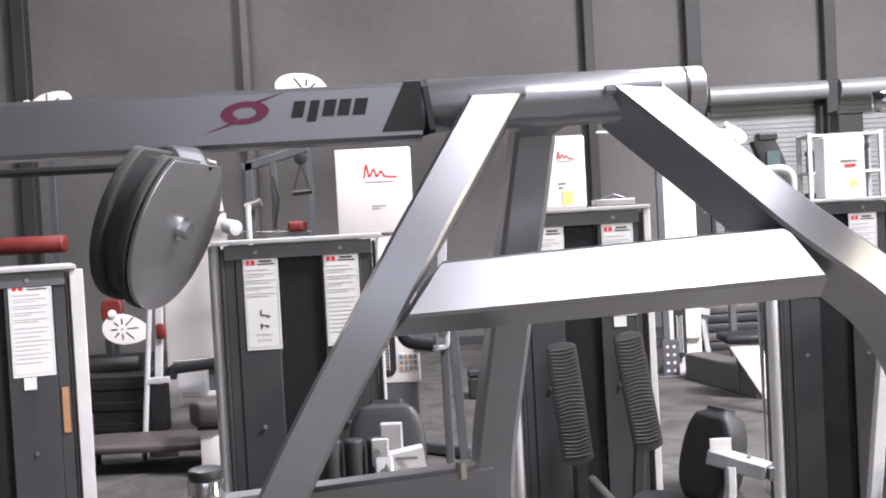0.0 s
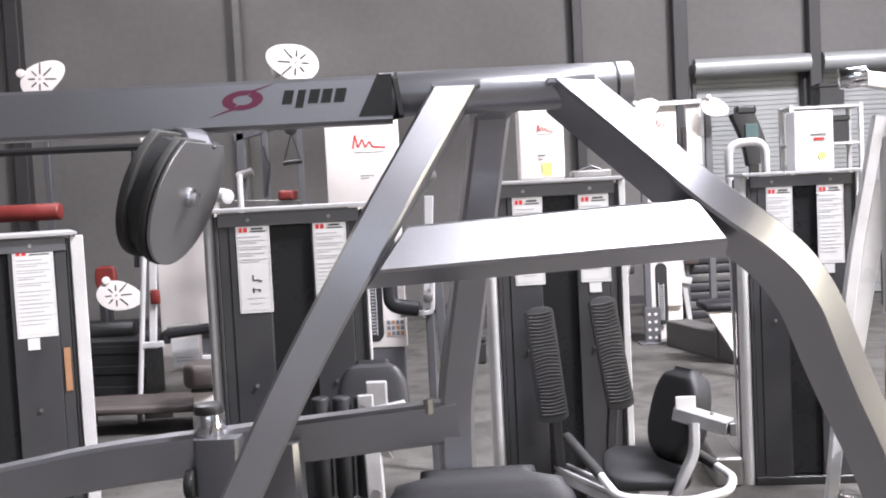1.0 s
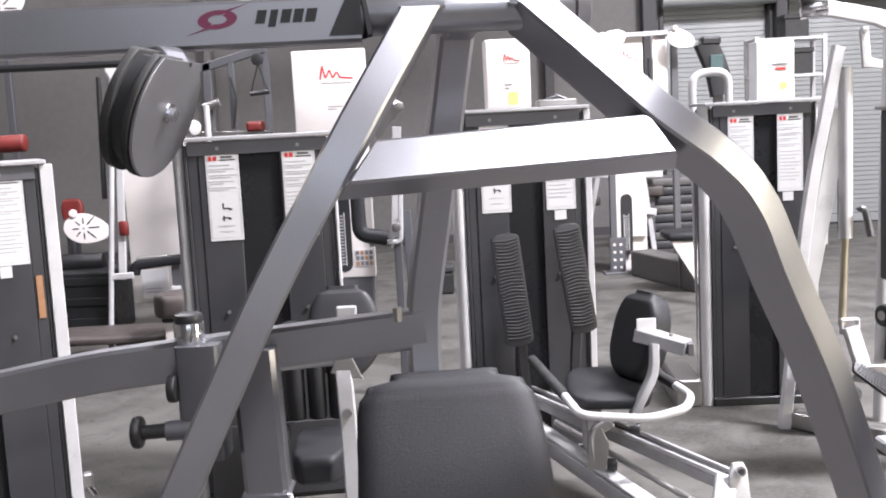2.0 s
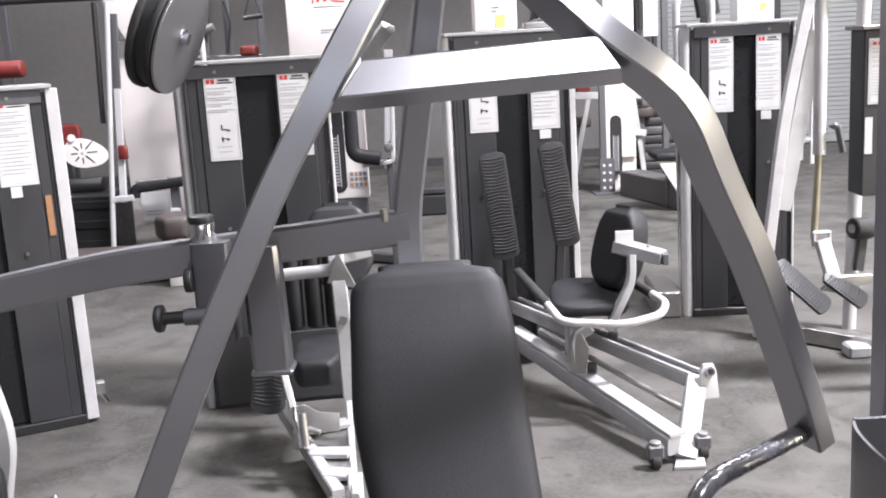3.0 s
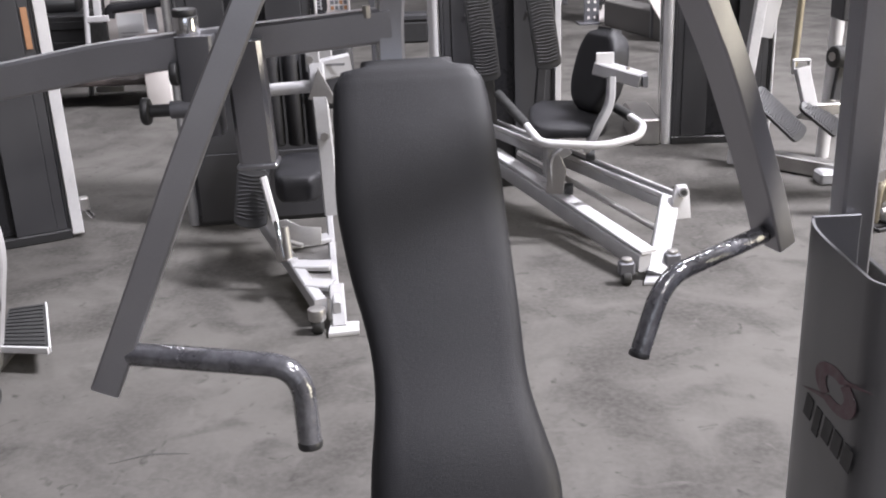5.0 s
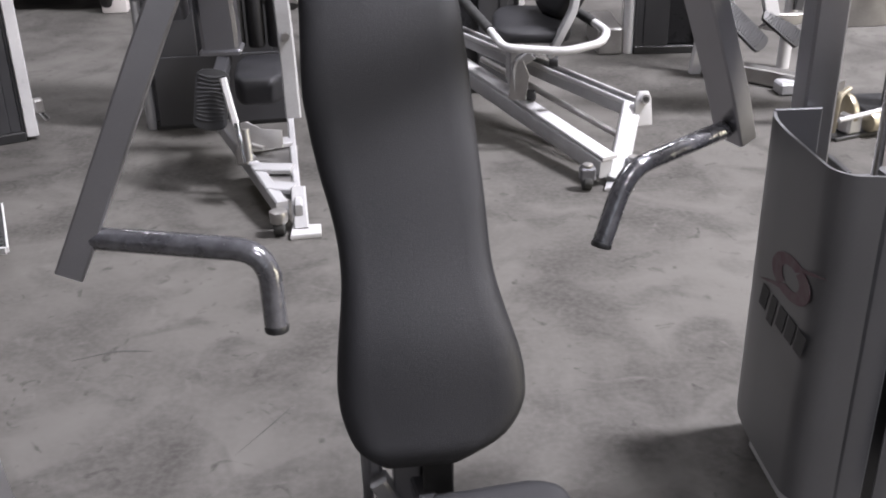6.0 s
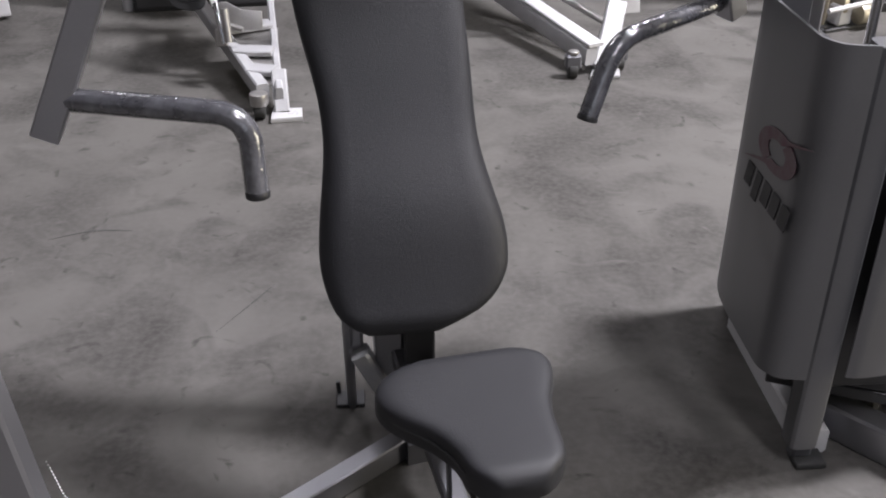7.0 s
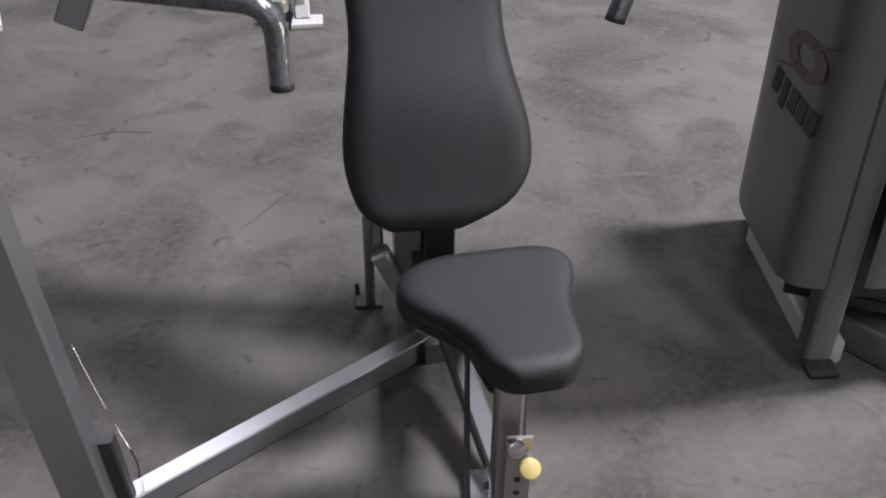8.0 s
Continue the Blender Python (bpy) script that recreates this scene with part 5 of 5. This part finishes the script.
fan_plate((-1.83, 11.2, 3.23), 0.25, 0.1, "large slotted white disc high behind the beam", 160, (-0.26, 0.05, -0.10))
fan_plate((-4.62, 11.2, 3.20), 0.22, 0.1, "slotted white disc high on a far machine", 30, (0.1, 0.15, 0.0))
for x, z in ((-1.83, 3.23), (-4.62, 3.20), (-4.115, 0.80), (1.89, 2.56), (2.60, 2.52)):
    st = thing("machine_post", "grey steel post carrying a slotted white disc", "post", (x - 0.03, 11.32, 0), 0, "disc posts")
    part("post", tube([(0, 0, 0), (0, 0, z + 0.05)], 0.07, 0.07, (1, 0, 0)), GREY, st)
    part("foot", box((-0.12, -0.12, 0), (0.12, 0.12, 0.02), 0.004), GREY, st)

# Low cable frame behind the tall machine
cf = thing("pulley_machine", "low white machine frame with red pad and slanted struts", "exercise machine", (2.2, 12.8, 0))
MCF = Matrix.Translation((-2.2, -12.8, 0))
part("rail", tube([(1.66, 12.8, 1.04), (2.74, 12.8, 0.99)], 0.09, 0.06, (0, 0, 1)), WHITE, cf, "white cross rail", m=MCF)
part("pad", box((1.79, 12.86, 1.06), (1.97, 12.98, 1.30), 0.03, seg=3), RED, cf, "red vinyl pad", m=MCF)
for top, foot_at in (((1.93, 0.99), (1.72, 0.0)), ((2.50, 0.96), (2.62, 0.0))):
    part("strut", tube([(top[0], 12.8, top[1]), (foot_at[0], 12.8, foot_at[1])], 0.06, 0.05, (1, 0, 0)), WHITE, cf, "slanted white strut", m=MCF)
part("strut", tube([(1.62, 12.72, 1.32), (1.70, 12.72, 0.0)], 0.07, 0.05, (1, 0, 0)), WHITE, cf, "slanted white strut", m=MCF)
part("low_rail", tube([(2.38, 12.75, 0.56), (2.64, 12.75, 0.52)], 0.08, 0.06, (0, 0, 1)), WHITE, cf, m=MCF)
part("seat", box((1.70, 12.90, 0.62), (1.98, 13.20, 0.74), 0.03, seg=2), BROWN, cf, "dark brown seat", m=MCF)
part("seat", box((2.52, 12.90, 0.70), (2.78, 13.20, 0.84), 0.03, seg=2), BROWN, cf, "dark brown seat", m=MCF)
for x in (1.84, 2.65):
    part("seat_leg", box((x - 0.03, 13.0, 0.0), (x + 0.03, 13.06, 0.71), 0.005), GREY, cf, m=MCF)
# Made-up slabs that fill a dim hazy area right of the tall machine
dm = thing("dark_slabs", "dark slabs added for a dim hazy area before the wall", "mats", (3.05, 13.4, 0), 4)
for k in range(8):
    part("mat", box((-0.42 + 0.012 * (k % 3), -0.3, 0.002 + k * 0.115), (0.42 - 0.010 * (k % 2), 0.3, 0.112 + k * 0.115), 0.03, seg=2), (CHARCOAL, BENCHGREY)[k % 3 == 1], dm)

# Small red sign on the far wall
sign = thing("wall_sign", "small dark red sign on the concrete wall", "sign", (2.14, 14.99, 3.42))
part("plate", box((-0.12, -0.05, -0.075), (0.12, 0.0, 0.075), 0.006), CHARCOAL, sign)
part("face", box((-0.10, -0.056, -0.055), (0.10, -0.0505, 0.055), 0.002), RED, sign)

# Shelving before the far wall
rack = thing("shelf_rack", "white steel shelf rack with dark boxes", "shelf", (4.35, 13.0, 0))
for x in (-0.42, 0.42):
    for y in (-0.2, 0.2):
        part("upright", box((x - 0.025, y - 0.025, 0), (x + 0.025, y + 0.025, 2.6), 0.003), WHITE, rack)
for z in (0.3, 0.9, 1.5, 2.1, 2.55):
    part("shelf", box((-0.44, -0.22, z), (0.44, 0.22, z + 0.035), 0.003), WHITE, rack)
for x, z, w, h, k in ((-0.25, 2.135, 0.22, 0.26, 0), (0.15, 2.135, 0.3, 0.32, 1), (-0.2, 1.535, 0.36, 0.35, 1), (0.24, 1.535, 0.2, 0.22, 0), (0.0, 0.935, 0.6, 0.38, 1), (0.1, 2.585, 0.3, 0.28, 1)):
    bx = thing("storage_box", "dark storage box on the white shelf rack", "box", (4.35 + x, 13.0, z), 0, "boxes on the rack")
    part("body", box((-w / 2, -0.15, 0), (w / 2, 0.15, h * 0.8), 0.01), (GREY, BLACK)[k], bx)
    part("lid", box((-w / 2 - 0.01, -0.16, h * 0.8 + 0.001), (w / 2 + 0.01, 0.16, h), 0.01), (CHARCOAL, BLACK)[k], bx)

# Low step with a dark deck before it
step = thing("step_bench", "grey step bench with black top and white leg", "bench", (2.4, 9.9, 0))
MS = Matrix.Translation((-2.4, -9.9, 0))
part("side_panel", box((0.0, -0.26, 0.0), (1.37, 0.0, 0.27), 0.01, m=Matrix.Translation((2.40, 9.83, 0)) @ Matrix.Rotation(radians(106.6), 4, "Z")), BENCHGREY, step, "scuffed brown-grey side panel", m=MS)
part("top", box((2.13, 9.78, 0.52), (2.60, 10.2, 0.60), 0.02), VINYL, step, "black top", m=MS)
part("side", plate([(2.15, 0.52), (2.46, 0.50), (2.58, 0.02), (2.46, 0.0)], 0.05, Matrix.Translation((0, 9.86, 0)) @ Matrix.Rotation(radians(90), 4, "X"), 0.004), CREAM, step, "off-white side leg", m=MS)
part("rear_leg", box((2.30, 10.1, 0.0), (2.40, 10.16, 0.52), 0.006), GREY, step, m=MS)

# Console, carton and rail round the right tower
con = thing("console", "black machine console with dark teal screen", "console", (2.38, 9.0, 0))
MN = Matrix.Translation((-2.38, -9.0, 0))
part("body", tube([(2.44, 9.0, 1.88), (2.40, 9.0, 2.10), (2.30, 9.0, 2.34)], 0.20, 0.10, (1, 0, 0), 0.08, r=0.03), BLACK, con, m=MN)
part("head", box((2.26, 8.94, 2.30), (2.43, 9.06, 2.38), 0.02), BLACK, con, m=MN)
part("screen", box((2.33, 8.935, 2.08), (2.44, 8.948, 2.22), 0.004), TEAL, con, "dark teal screen", m=MN)
part("mast", tube([(2.42, 9.05, 0), (2.42, 9.05, 1.95)], 0.08, 0.05, (1, 0, 0)), GREY, con, m=MN)
ct = thing("carton", "white printed carton standing on a weight tower", "carton", (1.965, 6.22, H0 + 0.046), -3)
part("box", box((-0.11, -0.08, 0), (0.11, 0.10, 0.34), 0.004), PAPER, ct)
part("print", box((0.0, -0.083, 0.17), (0.06, -0.0805, 0.185), 0), REDINK, ct)
part("print", box((-0.02, -0.083, 0.20), (0.07, -0.0805, 0.207), 0), INK, ct)
part("spot", rod((0.045, -0.0805, 0.08), (0.045, -0.083, 0.08), 0.022, n=16), GREEN, ct, "pale yellow spot")
rail = thing("hand_rail", "bent white tubular hand rail beside a weight tower", "hand rail", (1.6, 6.65, 0))
part("tube", pipe([(1.60, 6.65, 0.0), (1.60, 6.65, 1.99), (1.83, 6.65, 2.0), (1.83, 6.65, 0.0)], 0.026, 0.09), WHITE, rail, m=Matrix.Translation((-1.6, -6.65, 0)))
part("rung", rod((1.60, 6.65, 1.72), (1.83, 6.65, 1.72), 0.018), WHITE, rail, m=Matrix.Translation((-1.6, -6.65, 0)))

# Stepper with leaning poles and ridged pedals, beside the right tower
mf = thing("stepper_machine", "white stepper machine with leaning poles and ridged black pedals", "exercise machine", (2.2, 5.4, 0))
MF = Matrix.Translation((-2.2, -5.4, 0))


def fpart(name, bm, material, parent=mf, label=""):
    return part(name, bm, material, parent, label, m=MF)


fpart("pole", tube([(1.795, 5.55, 0.0), (1.935, 5.55, 1.25), (2.10, 5.55, 2.06)], 0.062, 0.05, (1, 0, 0), 0.3), WHITE, mf, "leaning white pole")
fpart("pole", tube([(1.995, 5.75, 0.70), (2.19, 5.75, 1.72)], 0.10, 0.03, (1, 0, 0)), WHITE, mf, "flat white strut")
fpart("pole", rod((2.345, 5.6, 0.0), (2.40, 5.6, 2.2), 0.038, n=20), WHITE, mf, "straight white pole")
fpart("actuator", rod((2.136, 5.55, 1.04), (2.136, 5.55, 1.95), 0.036, n=18), WHITE)
fpart("actuator_rod", rod((2.114, 5.55, 0.56), (2.134, 5.55, 1.05), 0.020), BRASS, mf, "brass actuator rod")
fpart("clevis", tube([(2.10, 5.52, 0.52), (2.10, 5.52, 0.60), (2.19, 5.52, 0.60), (2.19, 5.52, 0.52)], 0.03, 0.015, (0, 1, 0), 0.01), WHITE)
fpart("swing_arm", tube([(2.14, 5.5, 0.56), (2.19, 5.45, 0.34)], 0.08, 0.05, (1, 0, 0)), WHITE)
fpart("arm_cover", plate([(2.12, 0.28), (2.22, 0.36), (2.40, 0.36), (2.42, 0.32), (2.32, 0.29), (2.20, 0.26)], 0.05, Matrix.Translation((0, 5.48, 0)) @ Matrix.Rotation(radians(90), 4, "X"), 0.008), STEEL, mf, "silver arm cover")
fpart("hook", pipe([(2.165, 5.5, 1.20), (2.22, 5.5, 1.20), (2.25, 5.5, 1.05)], 0.020, 0.05), GREY)
fpart("slot_panel", box((2.22, 5.85, 1.02), (2.27, 5.90, 1.36), 0.02), BLACK)
roller = fpart("roller", rod((2.32, 5.52, 0.61), (2.44, 5.56, 0.60), 0.062, n=24, bevel=0.012), RUBBER, mf, "black rubber roller")
fpart("roller_hub", rod((2.315, 5.518, 0.61), (2.322, 5.521, 0.61), 0.026, n=16), STEEL, roller)
fpart("roller_arm", tube([(2.40, 5.56, 0.58), (2.36, 5.52, 0.36)], 0.05, 0.04, (1, 0, 0)), CHARCOAL)
foot_plate(mf, MF @ aim((1.985, 5.40, 0.315), (0.35, -0.9, 0.75), spin=32), 0.135, 0.38)
foot_plate(mf, MF @ aim((2.24, 5.42, 0.285), (0.35, -0.9, 0.75), spin=38), 0.12, 0.28)
fpart("base", tube([(1.86, 5.55, 0.05), (2.42, 4.95, 0.05)], 0.09, 0.09, (0, 0, 1)), STEEL)
fpart("base_foot", box((2.12, 5.03, 0.0), (2.24, 5.15, 0.07), 0.012), FRAMEW)
fpart("head_cylinder", rod((1.90, 5.55, 2.26), (2.03, 5.52, 2.27), 0.055, n=20, bevel=0.006), CHROME, mf, "chrome head cylinder")
fpart("head_arm", tube([(2.02, 5.55, 2.26), (2.30, 5.55, 2.20), (2.36, 5.55, 2.17)], 0.08, 0.06, (0, 0, 1)), WHITE)
fpart("head_bracket", plate([(2.185, 2.12), (2.20, 2.15), (2.225, 2.15), (2.24, 1.99), (2.30, 1.97), (2.30, 1.93), (2.20, 1.94)], 0.03, Matrix.Translation((0, 5.5, 0)) @ Matrix.Rotation(radians(90), 4, "X"), 0.003), WHITE)
fpart("bracket_bolt", rod((2.205, 5.47, 2.125), (2.205, 5.455, 2.125), 0.012, n=10), STEEL)

# Grey machine with a cream sheet, beyond the shield
mg = thing("weight_stack_tower", "charcoal weight stack tower with a cream printed sheet", "weight stack", (2.28, 4.6, 0), 0, "selector towers")
part("body", box((-0.30, 0, 0.95), (0.34, 0.16, 1.72), 0.006), CHARCOAL, mg)
part("post", box((0.26, 0.03, 0.05), (0.34, 0.13, 0.949), 0.006), CHARCOAL, mg)
part("base", box((0.12, -0.02, 0), (0.48, 0.28, 0.05), 0.006), BLACK, mg)
part("top_plate", box((-0.32, -0.03, 1.722), (0.37, 0.18, 1.74), 0.003), STEEL, mg)
part("side_label", box((-0.29, -0.003, 1.15), (-0.255, -0.0005, 1.32), 0), PAPER, mg)
sheet("instruction_sheet", mg, (-0.28, 1.38), (-0.10, 1.68), -0.0005, "text")
part("tan_card", box((-0.20, -0.0035, 1.22), (0.0, -0.0005, 1.36), 0), BRASS, mg, "tan printed card")
part("side_arm", tube([(-0.19, -0.10, 0.58), (0.05, -0.13, 0.585), (0.45, -0.10, 0.62)], 0.15, 0.06, (0, 0, 1), 0.1), STEEL, mg, "dull silver side arm")
part("arm_edge", tube([(-0.19, -0.10, 0.66), (0.05, -0.13, 0.665), (0.45, -0.10, 0.70)], 0.012, 0.07, (0, 0, 1), 0.1), WHITE, mg)
jack = thing("caster_jack", "small brass and white caster jack on the floor", "machine part", (2.22, 4.36, 0), 20)
part("base", box((-0.13, -0.05, 0.0), (0.15, 0.06, 0.02), 0.005), BLACK, jack)
part("block", box((-0.05, -0.04, 0.02), (0.04, 0.04, 0.12), 0.012), WHITE, jack)
part("drum", rod((0.05, -0.05, 0.075), (0.15, -0.05, 0.075), 0.05, n=20, bevel=0.01), BRASS, jack)
part("axle", rod((-0.14, -0.06, 0.115), (0.14, -0.06, 0.13), 0.012), WHITE, jack)
part("wheel", rod((-0.03, 0.05, 0.115), (0.005, 0.05, 0.115), 0.095, n=24, bevel=0.008), BRASS, jack, "brass wheel")
part("yoke", tube([(-0.08, 0.03, 0.02), (-0.07, 0.03, 0.20), (-0.01, 0.03, 0.235)], 0.03, 0.02, (0, 1, 0), 0.04), BRASS, jack)

# Far-left finds: red rollers on white frames
fr = thing("roller_frame", "white frame carrying a red padded roller", "exercise machine", (-3.9, 9.0, 0))
part("roller", rod((-0.30, 0, 1.77), (0.30, 0, 1.77), 0.075, n=24, bevel=0.02), RED, fr, "red padded roller")
part("mast", tube([(0.0, 0.12, 0), (0.0, 0.12, 1.8)], 0.07, 0.05, (1, 0, 0)), GREY, fr)
part("bracket", tube([(0.0, 0.0, 1.77), (0.0, 0.12, 1.77)], 0.05, 0.05, (0, 0, 1)), GREY, fr)
part("foot", box((-0.3, 0.05, 0), (0.3, 0.19, 0.05), 0.01), GREY, fr)
rs = thing("padded_bench", "red vinyl padded bench back on a dark post", "bench", (-4.20, 11.6, 0))
part("pad", cushion([(-0.10, 0.10), (-0.12, 0.12), (-0.12, 0.12), (-0.10, 0.10)], 0.26, 0.07, lambda f: 0.01, pose(0, 0, 0.86, 85, 0, 0)), RED, rs)
part("post", tube([(0, 0.06, 0), (0, 0.06, 1.1)], 0.07, 0.05, (1, 0, 0)), CHARCOAL, rs)

# White machine nearest on the left, only its flank shows
mh = thing("step_machine", "white framed machine with black pad and raised black step tray", "exercise machine", (-1.70, 3.4, 0))
MH = Matrix.Translation((1.70, -3.4, 0))


def hpart(name, bm, material, parent=mh, label=""):
    return part(name, bm, material, parent, label, m=MH)


hpart("side_frame", tube([(-1.72, 3.30, 0.98), (-1.630, 3.27, 0.70), (-1.578, 3.25, 0.50), (-1.636, 3.25, 0.24), (-1.690, 3.25, 0.0)], 0.085, 0.05, (1, 0, 0.2), 0.10), FRAMEW, mh, "bent white side frame")
hpart("rear_frame", tube([(-1.84, 3.45, 0.95), (-1.72, 3.42, 0.62), (-1.75, 3.42, 0.0)], 0.09, 0.05, (1, 0, 0.2), 0.10), FRAMEW)
hpart("frame_cap", box((-1.635, 3.235, 0.715), (-1.585, 3.29, 0.742), 0.006), STEEL)
pad = hpart("pad", cushion([(-0.055, 0.055), (-0.085, 0.085), (-0.09, 0.09), (-0.085, 0.085), (-0.055, 0.055)], 0.25, 0.07, lambda f: 0.012, Matrix.Translation((-1.655, 3.16, 0.205)) @ pose(0, 0, 0, 84, 0, 18)), VINYL, mh, "black vinyl pad")
hpart("pad_bolt", rod((-1.660, 3.10, 0.262), (-1.655, 3.085, 0.262), 0.011, n=10), STEEL, pad)
hpart("hose", pipe([(-1.665, 3.19, 0.21), (-1.655, 3.18, 0.13), (-1.630, 3.18, 0.03)], 0.010, 0.04, n=8), BLACK, mh, "black rubber hose")
TRAY = [(-1.735, 3.61), (-1.600, 3.648), (-1.439, 3.215), (-1.632, 3.246)]
tray = hpart("step_tray", plate(TRAY, 0.012, Matrix.Translation((0, 0, 0.088)), 0.002), RUBBER, mh, "thin black ribbed step tray")
hpart("tray_rim", tube([(-1.637, 3.243, 0.092), (-1.440, 3.209, 0.092)], 0.012, 0.026, (0, 1, 0), r=0.002), WHITE, tray, "white tray rim")
hpart("tray_rim", tube([(-1.434, 3.212, 0.094), (-1.596, 3.648, 0.094)], 0.007, 0.022, (1, 0.4, 0), r=0.002), PAPER, tray, "white tray rim")
ribs = bmesh.new()
for k in range(11):
    f = 0.06 + k * 0.088
    a, b = Vector(TRAY[0]).lerp(Vector(TRAY[3]), f), Vector(TRAY[1]).lerp(Vector(TRAY[2]), f)
    a, b = a.lerp(b, 0.05), b.lerp(a, 0.06)
    box((-0.5, -0.006, 0), (0.5, 0.006, 0.004), 0.001, ribs, Matrix.Translation(((a.x + b.x) / 2, (a.y + b.y) / 2, 0.1001)) @ Matrix.Rotation(math.atan2(b.y - a.y, b.x - a.x), 4, "Z") @ Matrix.Diagonal(((b - a).length, 1, 1, 1)))
hpart("tray_rib", ribs, BLACK, tray, "raised ribs")["kind"] = "stuff"
hpart("tray_arm", tube([(-1.70, 3.40, 0.070), (-1.56, 3.40, 0.070)], 0.035, 0.03, (0, 1, 0)), STEEL)
hpart("frame_foot", box((-1.86, 3.20, 0.0), (-1.64, 3.48, 0.012), 0.004), STEEL)
hpart("end_roller", rod((-1.545, 2.90, 0.075), (-1.51, 2.90, 0.075), 0.035, n=20, bevel=0.006), RUBBER, mh, "grey end roller")
hpart("roller_arm", tube([(-1.72, 3.22, 0.05), (-1.55, 2.92, 0.05)], 0.04, 0.04, (0, 0, 1)), FRAMEW)

# Small finds on the floor
dk = thing("tool_case", "small dark case on the floor", "case", (-0.1, 10.6, 0), 0)
part("body", box((-0.16, -0.12, 0), (0.16, 0.12, 0.22), 0.02), BLACK, dk)
part("lid", box((-0.165, -0.125, 0.222), (0.165, 0.125, 0.30), 0.02), CHARCOAL, dk)

# Cracks and tyre scuffs in the concrete
FLOOR = bpy.data.objects["floor"]


def crack(pts, w, material):
    """A thin uneven line a hair above the floor."""
    rnd = random.Random(len(pts) * 7 + int(abs(pts[0][0]) * 100))
    line = rounded([(x + rnd.uniform(-0.006, 0.006), y + rnd.uniform(-0.006, 0.006), 0) for x, y in pts], 0.03, 3)
    left, right = [], []
    for i, p in enumerate(line):
        d = (line[min(i + 1, len(line) - 1)] - line[max(i - 1, 0)]).normalized()
        k = w * rnd.uniform(0.4, 1.0) * (0.2 if i in (0, len(line) - 1) else 1)
        left.append((p.x - d.y * k, p.y + d.x * k))
        right.append((p.x + d.y * k, p.y - d.x * k))
    part("crack", plate(left + right[::-1], 0.0005, Matrix.Translation((0, 0, 0.0006))), material, FLOOR)


SCUFF = mat("dark_floor_scuff", (0.040, 0.0385, 0.037), (0.052, 0.050, 0.048), rough=0.85, scale=30, fine=200, bump=0.1)
crack([(-0.475, 2.012), (-0.40, 2.13), (-0.326, 2.245)], 0.0024, SCUFF)
crack([(-0.25, 2.41), (-0.195, 2.508)], 0.002, SCUFF)
crack([(-1.05, 2.55), (-0.92, 2.60), (-0.80, 2.59)], 0.006, SCUFF)
